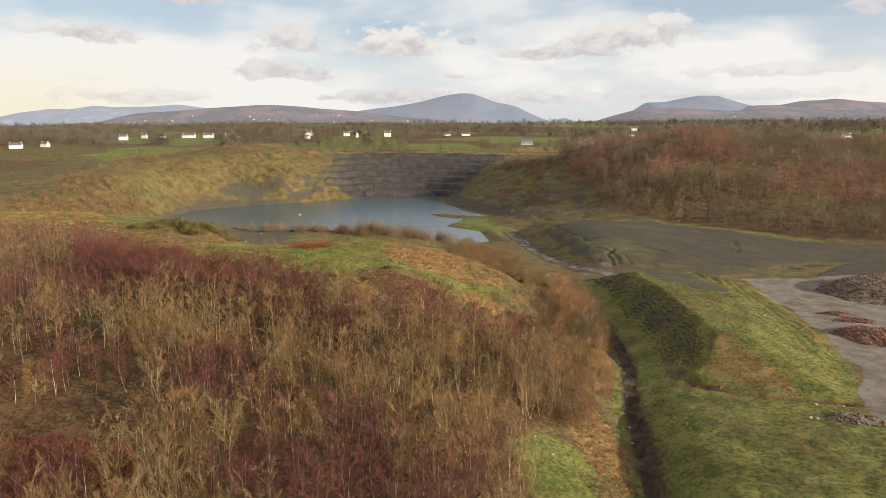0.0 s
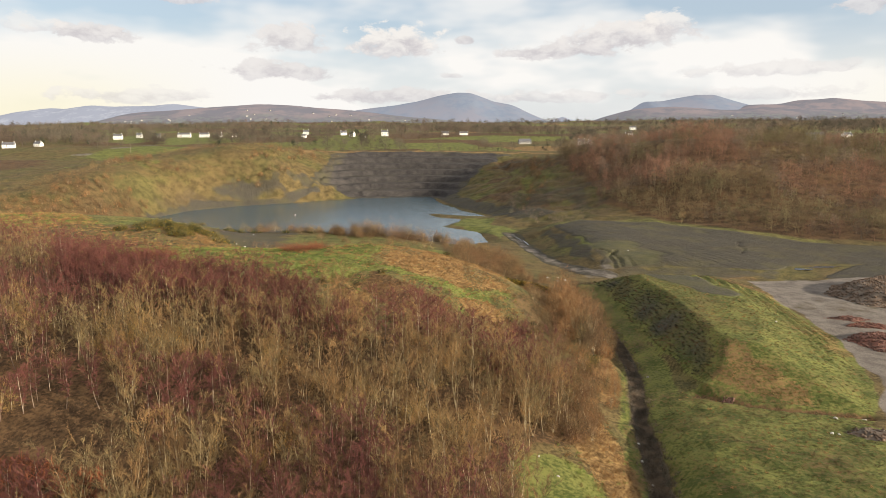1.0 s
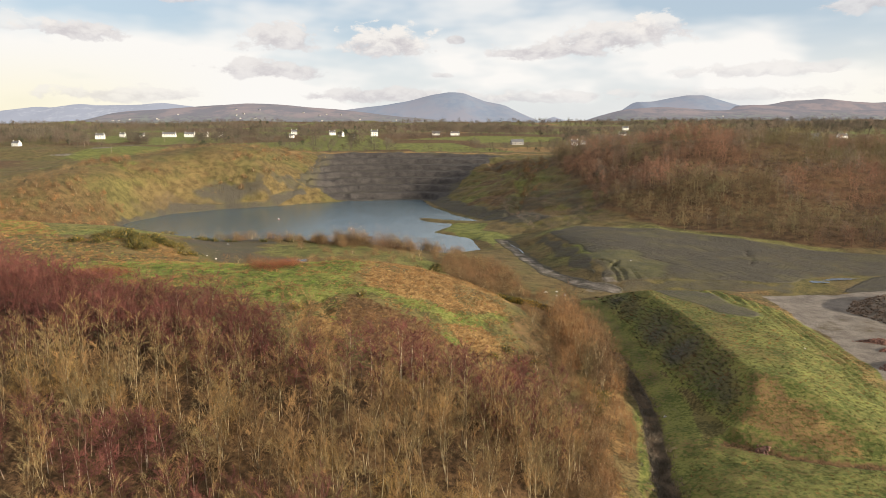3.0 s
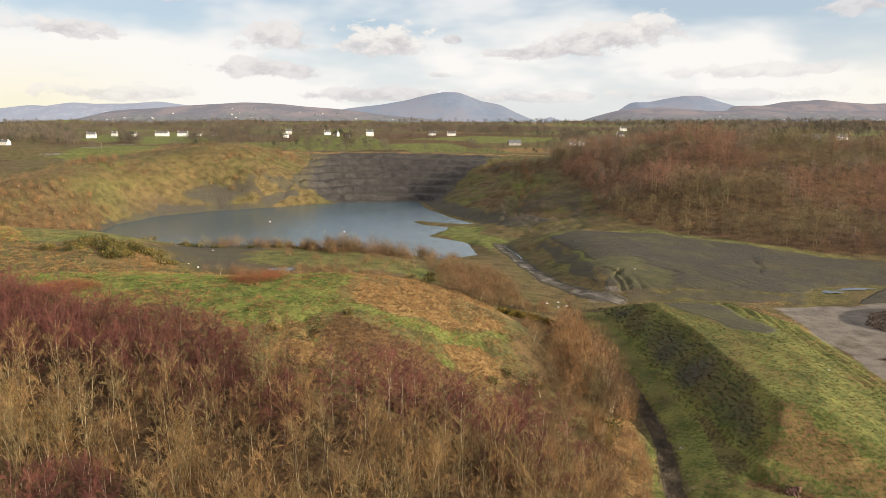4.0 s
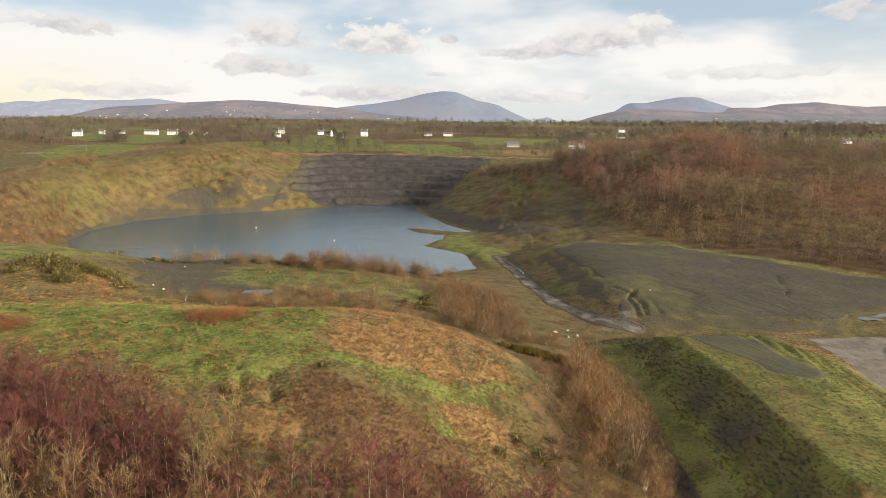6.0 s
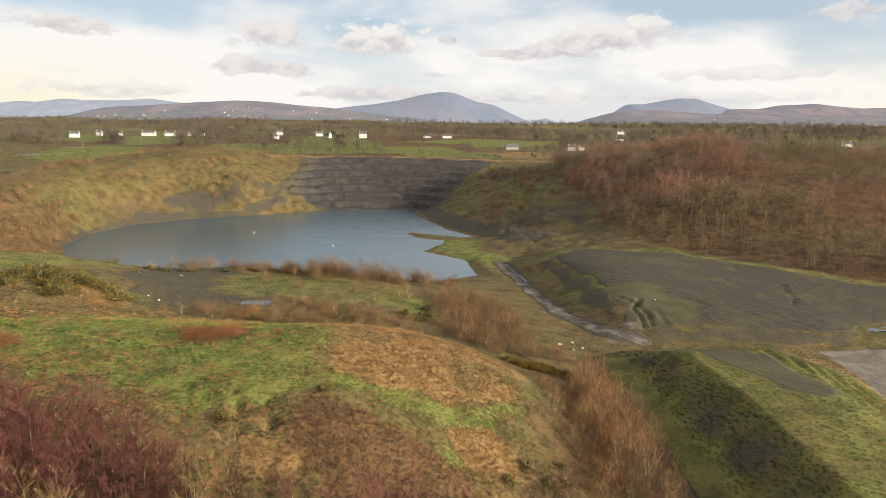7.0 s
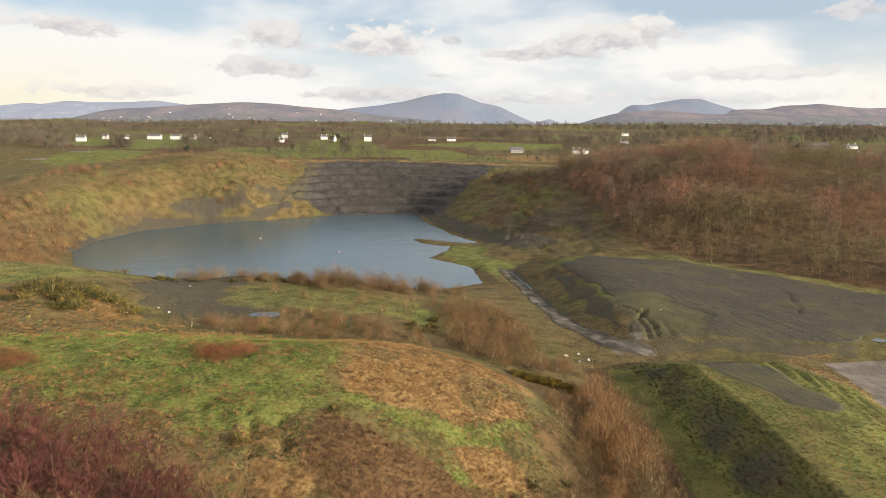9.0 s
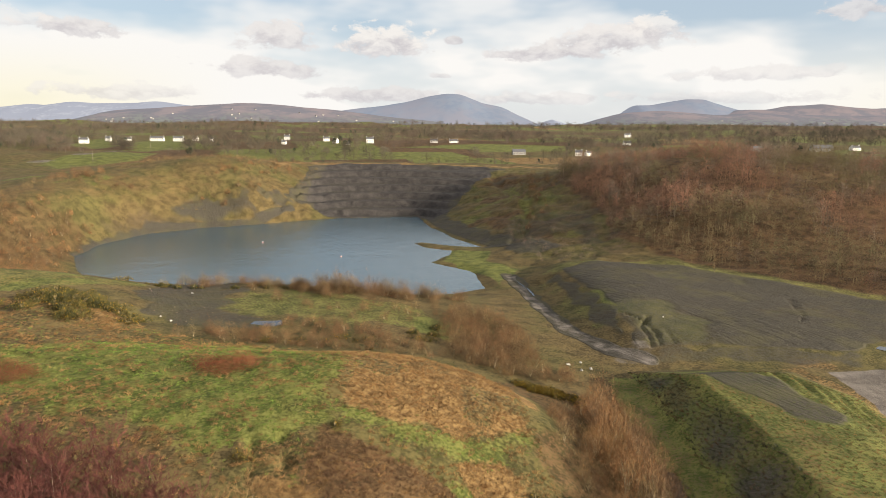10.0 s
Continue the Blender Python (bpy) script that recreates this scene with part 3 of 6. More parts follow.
def covers(x, y, z):
    """Land cover: two sets of three masks."""
    def mask(poly, soft=2.5, wob=3.0, seed=11):
        return sstep(-soft, soft, signed(x, y, poly) + wob * fbm(x, y, 9, seed, 3))
    green = np.maximum.reduce([mask(p) * (0.5 if i == 3 else 0.75 if i > 2 else 1.0) for i, p in enumerate(GREENS)]) * (0.75 + 0.25 * vnoise(x, y, 6, 3))
    straw = np.maximum.reduce([mask(p) for p in STRAWS])
    rust = mask(BROWN) * 0.9
    # the right-hand field, heap and verges are green
    field = mask([(33, 98), (30, 60), (28, 40), (78, 40), (70, 86), (66, 97), (46, 115), (39, 112)], 1.0, 0.6)
    heap = mask([(50, 190), (70, 194), (90, 184), (86, 140), (77, 115), (66, 99), (45, 115), (46, 150)], 1.5, 1.5)
    verge = sstep(5.5, 3.0, along(x, y, [(26, 60), (29, 88), (33, 104), (40, 126), (42, 154), (43, 190)]) + vnoise(x, y, 5, 2))
    green = np.maximum.reduce([green, field * 0.95, heap * 0.9, verge * 0.8])
    green = np.maximum(green, 0.75 * sstep(3, 0, along(x, y, [(-12, 133), (-2, 128), (6, 131), (10, 140)]) + vnoise(x, y, 4, 6)))
    green = np.maximum(green, mask([(5, 80), (14, 86), (20, 80), (18, 56), (6, 56)], 1.5, 3.0) * 0.9)
    green = np.maximum(green, 0.52 * mask([(-74, 218), (-54, 238), (-40, 246), (-22, 244), (0, 236), (3, 210), (-28, 214), (-49, 215)], 3, 8))
    green = np.maximum(green, 0.8 * mask([(-5, 228), (10, 226), (6, 205), (-4, 210)]))
    green = np.maximum(green, 0.7 * mask([(11, 380), (30, 372), (27, 345), (40, 330), (27, 300), (22, 320), (6, 349), (10, 367)], 1.5, 2))
    green = np.maximum(green, 0.56 * sstep(-2, 4, signed(x, y, PLATEAU)) * sstep(-0.05, 0.35, fbm(x, y, 22, 61, 4)))
    green = np.maximum(green, 0.5 * sstep(13, 3, along(x, y, [(52, 308), (67, 316), (100, 304), (122, 281), (148, 262)]) + 5 * fbm(x, y, 9, 62, 3)))
    green = np.maximum(green, 0.62 * sstep(8, 2, along(x, y, [(57, 262), (58, 240), (60, 290)]) + 4 * fbm(x, y, 8, 63, 3)))
    green = np.where(signed(x, y, HEAP_FLANK) > 0, 0.66 + 0.25 * vnoise(x, y, 5, 4), green)
    straw = np.maximum(straw, 0.5 * sstep(4.5, 1.5, np.abs(along(x, y, [(95, 204), (84, 202), (90, 180), (86, 150), (80, 130)])) + 1.5 * vnoise(x, y, 4, 1)))
    straw = np.maximum(straw, 0.55 * mask([(46, 114), (51, 108), (62, 105), (60, 114), (52, 121)], 1.5, 4, 23))
    straw = np.maximum(straw, 0.42 * mask(GREENS[2], 4, 8, 37))
    straw = straw * (1 - field) * (1 - 0.6 * sstep(0.1, 0.4, vnoise(x, y, 7, 14)))
    litter = np.maximum(mask(WOOD, 3, 3), mask(HILLWOOD, 5, 4))
    litter = np.maximum(litter, np.maximum.reduce([field, heap, verge]) * (0.38 + 0.16 * fbm(x, y, 7, 24, 3)))
    litter = np.maximum(litter, 0.55 * mask([(14, 104), (20, 104), (27, 150), (36, 182), (12, 178), (18, 160), (14, 130)], 3, 5))
    slate_d = sstep(1.7, 0.9, along(x, y, [(25.6, 50), (26.8, 76), (29, 88), (32, 104), (37.4, 126), (39.5, 154)]) + 0.4 * vnoise(x, y, 3, 7))
    litter = np.maximum(litter, 0.35 * sstep(2.0, 0.9, along(x, y, [(25.6, 50), (26.8, 76), (29, 88), (32, 104), (37.4, 126), (39.5, 154)])))
    litter = np.maximum(litter, 0.8 * sstep(1.6, 0.5, along(x, y, [(44, 111.2), (50, 106.5), (56, 104.2), (62.5, 103), (67.5, 102)])))
    litter = np.maximum(litter, 0.5 * mask([(52, 124.5), (57, 122), (55.5, 116.5), (50.5, 119.5)], 0.6, 0.8))
    # the slate laid over HEAP_FLANK also darkens that side for its shade
    slate = np.maximum.reduce([mask(PLATEAU, 2, 2) * (0.68 - 0.15 * sstep(-0.1, 0.4, fbm(x, y, 22, 61, 4))), mask(HEAP_SLATE, 1.5, 3.5) * 0.62, mask(HOLLOW_SLATE, 2.5, 9) * 0.60, mask(WALL, 3, 3) * 0.95,
                               sstep(-3, 3, signed(x, y, HEAP_FLANK)) * (0.52 + 0.16 * vnoise(x, y, 6, 3))])
    slate = np.maximum(slate, 0.8 * sstep(3.5, 1, along(x, y, [(-168, 362), (-173, 392), (-163, 437), (-136, 460), (-112, 471), (-93, 497)])))
    slate = np.maximum(slate, mask([(-165, 445), (-150, 470), (-125, 478), (-112, 474), (-136, 462)], 4, 6) * 0.7)
    # western bank: bare scree, rocky bluff, green ledge; copper scrub further south
    scree = mask([(-176, 405), (-174, 432), (-153, 462), (-134, 472), (-128, 464), (-146, 448), (-168, 405)], 3, 7)
    slate = np.maximum(slate, 0.44 * scree)
    litter = np.maximum(litter, 0.46 * scree)
    bluff = mask([(-139, 474), (-118, 490), (-104, 512), (-92, 505), (-112, 474), (-128, 466)], 3, 5)
    slate = np.maximum(slate, 0.58 * bluff * sstep(-0.5, 0.1, vnoise(x, y, 5, 8)))
    straw = np.maximum(straw, 0.22 * bluff * sstep(-0.2, 0.3, vnoise(x, y, 8, 29)))
    green = np.maximum(green, 0.40 * mask([(-192, 404), (-176, 448), (-160, 474), (-158, 462), (-170, 440), (-184, 404)], 2, 4) * (1 - scree))
    litter = np.maximum(litter, 0.5 * mask([(-198, 355), (-190, 385), (-177, 402), (-163, 357), (-150, 312), (-175, 300)], 4, 10))
    straw = np.maximum(straw, mask([(-330, 420), (-205, 345), (-180, 405), (-155, 470), (-104, 520), (-104, 600), (-200, 560), (-300, 520)], 8, 12, 39) * (0.30 + 0.22 * fbm(x, y, 16, 38, 3)))
    # eastern side: grey scree by the water, brown and olive patches above
    side = mask([(8, 470), (30, 398), (52, 352), (92, 352), (98, 470), (84, 575), (40, 575), (16, 520)], 4, 8)
    slate = np.maximum(slate, side * sstep(0.0, -0.4, fbm(x, y, 26, 71, 4)) * 0.5)
    slate = np.maximum(slate, 0.85 * sstep(15, 6, along(x, y, [(0, 508), (4, 470), (14, 440), (28, 405), (42, 384), (52, 362)]) + 4 * fbm(x, y, 8, 5, 3)) * sstep(-2, 6, -signed(x, y, POND)))
    litter = np.maximum(litter, 0.6 * side * sstep(0.05, 0.4, fbm(x, y, 20, 72, 3)))
    green = np.maximum(green, 0.5 * side * sstep(0.1, 0.4, fbm(x, y, 18, 73, 3)))
    green = np.maximum(green, 0.55 * sstep(6, 2, along(x, y, [(44, 380), (58, 430), (62, 480), (56, 530)]) + 2 * vnoise(x, y, 6, 4)))
    slate = np.maximum(slate, mask([(120, 204), (200, 205), (200, 240), (150, 228)], 3, 3))
    slate = np.maximum(slate, 0.8 * sstep(4.5, 2.5, along(x, y, TRACK) + vnoise(x, y, 5, 2)))
    slate = np.maximum(slate, 0.36 * sstep(2.2, 1.0, along(x, y, TOETRACK) + 0.7 * vnoise(x, y, 3, 3)))
    slate = np.maximum(slate, 0.85 * slate_d)
    slate = np.maximum(slate, 0.6 * mask([(45, 298), (48, 262), (48, 236), (50, 220), (54, 222), (54, 258), (50, 300)], 1.5, 3, 47))
    green = green * (1 - slate_d)
    paved = np.maximum(mask(YARD, 1, 1.5) * (0.8 + 0.3 * vnoise(x, y, 9, 1)), sstep(4.0, 1.2, along(x, y, TRACK) + 1.2 * vnoise(x, y, 4, 12)) * 0.52)
    paved = np.maximum(paved, mask([(46, 214), (50, 219), (58, 212), (56, 205), (46, 203)], 2.0, 3.0) * 0.5)
    slate = np.maximum(slate, 0.55 * mask([(54, 204), (104, 203), (106, 210), (78, 214), (58, 214)], 2, 5, 27))
    # the green back of the mound
    back = mask([(-85, 165), (-60, 142), (-38, 130), (-24, 132), (-12, 150), (-16, 170), (-50, 178)], 4, 9, 19)
    green = np.maximum(green, 0.75 * back)
    straw = straw * (1 - 0.6 * back)
    # fields of the plain
    far = sstep(640, 720, y + 0.2 * np.abs(x)) + sstep(300, 420, -x) * sstep(420, 520, y)
    meadow = np.maximum.reduce([sstep(-4, 4, signed(x, y, p)) for p in MEADOWS])
    cell_x, cell_y = np.floor((x + 0.3 * y) / 95), np.floor((y - 0.15 * x) / np.where(y > 1400, 240, 120))
    kind = hashed(cell_x, cell_y, 3)
    green = np.where(far > 0.5, np.where(kind > 0.72, 0.5 + 0.5 * (kind - 0.5), 0.18), green)
    litter = np.where(far > 0.5, np.where(kind < 0.3, 0.85, 0.2), litter)
    straw = np.where(far > 0.5, np.where((kind > 0.3) & (kind < 0.36), 0.6, 0.0), straw)
    green = np.maximum(green, 0.92 * meadow)
    litter = litter * (1 - meadow)
    straw = np.maximum(straw, 0.62 * sstep(11, 4, along(x, y, [(-120, 560), (-105, 608), (-75, 622), (-29, 621), (18, 620), (66, 612), (113, 598)]) + 5 * fbm(x, y, 14, 55, 3)))
    lane = sstep(3.2, 1.6, along(x, y, [(-390, 680), (-363, 733), (-349, 772), (-325, 778)]))
    paved = np.maximum(paved, lane)
    return np.stack([green, straw, slate], 1).clip(0, 1), np.stack([paved, litter, rust], 1).clip(0, 1)


def rocky(x, y, z):
    """Where bare dark quarry rock shows: the risers between the gravelled berms; also painted shade of clefts."""
    f = (z + 0.25 * fbm(x, y, 16, 3, 2)) / 4.6
    f = f - np.floor(f)
    riser = np.maximum(sstep(0.10, 0.20, f), 0.55 + 0.0 * f)
    # shade of the bluff's crevices, drawn as dark lines in the rock colour
    cleft_shade = sstep(0.22, 0.05, np.abs(vnoise(x, y, 8, 88))) * sstep(-2, 4, signed(x, y, [(-145, 470), (-118, 492), (-104, 514), (-90, 508), (-84, 498), (-112, 473), (-132, 462)]))
    return np.maximum(0.42 * cleft_shade, riser * sstep(-3, 4, signed(x, y, WALL) + 9 * fbm(x, y, 22, 33, 4) - 12 * sstep(-70, -98, x)))


def graded(stops):
    """Grid lines from (start, end, first step, last step)."""
    out = []
    for a, b, s0, s1 in stops:
        n = max(2, int(round((b - a) / (0.5 * (s0 + s1)))))
        t = (np.arange(n) / n)
        out += list(a + (b - a) * (t * s0 + 0.5 * t * t * (s1 - s0)) / (s0 + 0.5 * (s1 - s0)))
    return np.array(out + [stops[-1][1]])


def mesh_from(name, verts, faces, material=None, smooth=False):
    me = bpy.data.meshes.new(name)
    verts, faces = np.asarray(verts, np.float32), np.asarray(faces, np.int32)
    k = faces.shape[1]
    me.vertices.add(len(verts))
    me.vertices.foreach_set("co", verts.ravel())
    me.loops.add(faces.size)
    me.loops.foreach_set("vertex_index", faces.ravel())
    me.polygons.add(len(faces))
    me.polygons.foreach_set("loop_start", np.arange(0, faces.size, k, dtype=np.int32))
    if smooth:
        me.polygons.foreach_set("use_smooth", np.ones(len(faces), bool))
    me.update(calc_edges=True)
    if material:
        me.materials.append(material)
    return me


def sheet(xs, ys, zfun, name, material):
    X, Y = np.meshgrid(xs, ys)
    x, y = X.ravel(), Y.ravel()
    z = zfun(x, y)
    i = np.arange(len(xs) * len(ys)).reshape(len(ys), len(xs))
    f = np.stack([i[:-1, :-1], i[:-1, 1:], i[1:, 1:], i[1:, :-1]], -1).reshape(-1, 4)
    return mesh_from(name, np.stack([x, y, z], 1), f, material, True), x, y, z


gx = graded([(-4200, -600, 320, 60), (-600, -200, 30, 4), (-200, -92, 3, 0.8), (-92, 108, 0.72, 0.72), (108, 220, 0.9, 3), (220, 600, 4, 30), (600, 4200, 60, 320)])
gy = graded([(-1500, -60, 250, 20), (-60, 58, 12, 0.9), (58, 245, 0.72, 0.72), (245, 640, 1.0, 2.0), (640, 1000, 2.5, 12), (1000, 3900, 14, 130)])
me, vx, vy, vz = sheet(gx, gy, land, "ground", M_GROUND)
ca, cb = covers(vx, vy, vz)
for nm, arr in (("cover_a", ca), ("cover_b", cb)):
    at = me.color_attributes.new(nm, "FLOAT_COLOR", "POINT")
    at.data.foreach_set("color", np.concatenate([arr, np.ones((len(arr), 1))], 1).astype(np.float32).ravel())
at = me.attributes.new("dark_rock_and_shade", "FLOAT", "POINT")
at.data.foreach_set("value", rocky(vx, vy, vz).astype(np.float32))
ground = tagged(new("ground", me), "old quarry land with rough grass, slate spoil, tracks and fields", "ground", kind="structure")


def hgt(x, y):
    return float(land([x], [y])[0])


# pond and puddles
def blob(name, pts, z, material, label, n=8, wob=0.0, kind="structure"):
    """A flat sheet of water with an uneven outline."""
    ring = []
    for (ax, ay), (bx, by) in zip(pts, pts[1:] + pts[:1]):
        for i in range(n):
            t = i / n
            x, y = ax + (bx - ax) * t, ay + (by - ay) * t
            ring.append((x + wob * float(vnoise(x, y, 1.3, 2)), y + wob * float(vnoise(x, y, 1.3, 9))))
    bm = bmesh.new()
    bm.faces.new([bm.verts.new((x, y, z)) for x, y in ring])
    bmesh.ops.triangulate(bm, faces=bm.faces[:])
    me = bpy.data.meshes.new(name)
    bm.to_mesh(me)
    me.materials.append(material)
    return tagged(new(name, me), label, "water", kind=kind)


blob("pond", [(-176, 320), (-182, 392), (-172, 445), (-120, 485), (-98, 509), (-55, 521), (0, 519), (12, 460), (36, 386), (26, 290), (8, 284), (-32, 277), (-90, 280), (-140, 298)],
     0.0, M_WATER, "wide blue-grey pond with a rippled surface filling the quarry", 1)

# mountains at the edge of the plain: azimuth in degrees, elevation in degrees
def mountain(name, ridge, dist, depth, material, label, seed):
    az0 = np.array([a for a, _ in ridge], float)
    e0 = np.array([e for _, e in ridge], float)
    xs = np.linspace(math.tan(radians(az0[0])), math.tan(radians(az0[-1])), 170)
    ys = np.linspace(-1, 0.45, 46)
    X, Y = np.meshgrid(xs, ys)
    crest = np.interp(np.degrees(np.arctan(X)), az0, e0)
    ker = np.hanning(9)
    crest = np.stack([np.convolve(np.pad(c_, 4, mode="edge"), ker / ker.sum(), "valid") for c_ in crest])
    crest = crest + 0.05 * fbm(X * dist, Y * 300, 200, seed, 3)
    top = 50 + dist / np.cos(np.arctan(X)) * np.tan(np.radians(crest))
    bell = np.cos(np.clip(Y, -1, 1) * math.pi / 2) ** 1.2
    rock = fbm(X * dist, Y * depth, 420, seed + 5, 5) * 12 * (1 - bell) * bell * 4
    z = 60 + (top - 60) * bell + rock
    py = dist + Y * depth
    i = np.arange(X.size).reshape(X.shape)
    f = np.stack([i[:-1, :-1], i[:-1, 1:], i[1:, 1:], i[1:, :-1]], -1).reshape(-1, 4)
    ob = new(name, mesh_from(name, np.stack([(X * dist).ravel(), py.ravel(), z.ravel()], 1), f, material, True))
    tagged(ob, label, "mountain", kind="structure")
    return X * dist, py, z


mountain("mountain_west", [(-46.0, 0.40), (-40.0, 0.80), (-33.8, 1.20), (-32.2, 1.66), (-30.2, 1.99), (-29.3, 1.89), (-27.7, 2.18), (-26.0, 2.06), (-23.2, 2.17), (-21.9, 2.36), (-19.8, 2.11), (-17.2, 1.85), (-13.0, 0.20)], 4780, 500, M_SNOW, "distant range toned pale for haze, with snow on its tops", 1)
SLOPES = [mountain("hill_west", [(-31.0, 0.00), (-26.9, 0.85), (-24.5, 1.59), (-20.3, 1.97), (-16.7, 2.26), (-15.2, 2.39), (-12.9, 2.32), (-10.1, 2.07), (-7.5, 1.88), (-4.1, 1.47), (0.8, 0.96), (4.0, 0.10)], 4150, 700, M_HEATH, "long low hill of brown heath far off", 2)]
mountain("mountain_middle", [(-12.0, 0.10), (-10.8, 1.16), (-7.2, 1.90), (-4.1, 2.23), (-2.1, 2.55), (0.0, 3.11), (1.5, 3.33), (2.7, 3.23), (4.6, 2.50), (6.1, 2.25), (7.5, 1.57), (9.0, 0.85), (10.5, 0.10)], 4650, 600, M_MOUNTAIN, "rounded mountain toned blue-grey for haze, far behind the plain", 3)
mountain("mountain_gap", [(8.0, 0.20), (9.3, 0.85), (10.4, 1.21), (11.4, 0.88), (14.0, 0.20)], 4820, 300, M_SNOW, "snowy ridge toned pale for haze, in a gap of the hills", 8)
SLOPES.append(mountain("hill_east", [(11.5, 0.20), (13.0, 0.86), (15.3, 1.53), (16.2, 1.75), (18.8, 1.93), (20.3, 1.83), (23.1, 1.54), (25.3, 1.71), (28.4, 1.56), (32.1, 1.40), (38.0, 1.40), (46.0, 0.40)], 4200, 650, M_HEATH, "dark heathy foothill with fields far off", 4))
mountain("mountain_east", [(14.0, 0.20), (16.2, 1.79), (17.0, 2.35), (18.3, 2.32), (20.9, 2.78), (22.2, 2.74), (23.4, 2.32), (24.7, 1.90), (26.9, 1.51), (31.0, 0.40)], 4760, 500, M_MOUNTAIN, "flat-topped mountain toned blue-grey for haze, far behind the hill", 5)
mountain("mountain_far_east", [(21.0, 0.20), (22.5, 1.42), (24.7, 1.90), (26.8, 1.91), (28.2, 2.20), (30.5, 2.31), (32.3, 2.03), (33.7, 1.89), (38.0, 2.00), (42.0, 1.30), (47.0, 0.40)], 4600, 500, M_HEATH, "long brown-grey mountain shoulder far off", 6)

# ---- plants: shapes as arrays, so that one shape serves single plants and joined thickets ----
rng = np.random.default_rng(7)


def unit(v):
    return v / np.maximum(np.linalg.norm(v, axis=-1, keepdims=True), 1e-9)


def tube(pts, radii, sides=4):
    """A tapered tube along points, as vertices and triangles."""
    pts, n = np.asarray(pts, float), len(pts)
    d = unit(np.gradient(pts, axis=0))
    a = unit(np.cross(d, np.where(np.abs(d[:, :1]) < 0.8, [1.0, 0, 0], [0, 1.0, 0])))
    b = np.cross(d, a)
    ang = np.arange(sides) * 2 * math.pi / sides
    v = pts[:, None] + np.asarray(radii)[:, None, None] * (np.cos(ang)[None, :, None] * a[:, None] + np.sin(ang)[None, :, None] * b[:, None])
    i = np.arange(n * sides).reshape(n, sides)
    j = np.roll(i, -1, 1)
    q = np.stack([i[:-1], j[:-1], j[1:], i[1:]], -1).reshape(-1, 4)
    return v.reshape(-1, 3), np.concatenate([q[:, [0, 1, 2]], q[:, [0, 2, 3]]])


def merge(parts):
    vs, fs, k = [], [], 0
    for v, f in parts:
        vs.append(v)
        fs.append(f + k)
        k += len(v)
    return np.concatenate(vs), np.concatenate(fs)


def blades(base, way, length, width, r):
    """Thin pointed blades: one triangle each."""
    n = len(base)
    side = unit(np.cross(way, r.normal(size=(n, 3)))) * (np.asarray(width) / 2)[:, None]
    v = np.stack([base - side, base + side, base + way * np.asarray(length)[:, None]], 1).reshape(-1, 3)
    return v, np.arange(3 * n).reshape(n, 3)


def branchy(seed, h, stems=1, low=0.28, arms=14, subs=5, fine=8, rise=0.8, spread=0.30, girth=0.05, lean=0.06, pale_arms=False, vase=0.0, wide=1.0, thick_=0.6):
    """A bare tree in three orders of branching: stems, arms, side shoots and fine twigs. Returns wood and crown."""
    r = np.random.default_rng(seed)
    t = np.linspace(0, 1, 6)
    wood, B, D, L, W, lots = [], [], [], [], [], []
    for s in range(stems):
        a0 = (s + r.random()) * 2 * math.pi / stems
        tilt = lean * (0.3 + r.random()) + (0.16 if stems > 1 else 0) * (0.5 + r.random())
        bend = r.normal(0, 0.035, 2)
        hh = h * (1.0 if s == 0 else 0.72 + 0.28 * r.random())
        stem = np.stack([hh * (math.cos(a0) * tilt * t + bend[0] * np.sin(3 * t)), hh * (math.sin(a0) * tilt * t + bend[1] * np.sin(3 * t)), hh * 0.96 * t], 1)
        wood.append(tube(stem, girth * (1 - 0.9 * t) + 0.003, 4))
        for i in range(arms):
            q = low + (0.97 - low) * (i + r.random()) / arms
            p = np.array([np.interp(q, t, stem[:, k]) for k in range(3)])
            a = i * 2.4 + r.random() * 1.2
            out = unit(np.array([math.cos(a), math.sin(a), rise * (0.7 + 0.6 * r.random())]))
            k = (q - low) / (1 - low)
            ln = h * spread * ((1 - vase) * math.sin(math.pi * min(1.0, 0.22 + 0.78 * (1 - k))) + vase * (0.55 + 0.3 * k)) * (0.7 + 0.55 * r.random())
            tip = p + out * ln + np.array([0, 0, 0.10 * ln])
            arm = tube([p, (p + tip) / 2 + r.normal(0, 0.04, 3), tip], [0.030 * thick_, 0.017 * thick_, 0.005], 3)
            (wood if pale_arms else lots).append(arm)
            qs = 0.25 + 0.75 * r.random(subs)
            sb = p + (tip - p) * qs[:, None]
            sd = unit(out + r.normal(0, 0.5, (subs, 3)) + [0, 0, 0.25])
            sl = (0.35 + 0.35 * r.random(subs)) * max(ln, 0.5)
            B.append(sb), D.append(sd), L.append(sl), W.append(np.full(subs, 0.022 / wide))
            n = subs * fine
            w = r.integers(0, subs, n)
            B.append(sb[w] + sd[w] * (sl[w] * (0.15 + 0.85 * r.random(n)))[:, None])
            D.append(unit(sd[w] + r.normal(0, 0.42, (n, 3)) + [0, 0, 0.3]))
            L.append(0.30 + 0.50 * r.random(n)), W.append(0.010 + 0.010 * r.random(n))
    B, D, L, W = map(np.concatenate, (B, D, L, W))
    return merge(wood), merge(lots + [blades(B, D, L, W * wide, r)])


def birch(seed, h=6.0, twigs=8, limbs=14, spread=0.30):
    return branchy(seed, h, 1, 0.24, limbs, 5, twigs, 0.85, spread, 0.052, wide=1.5)


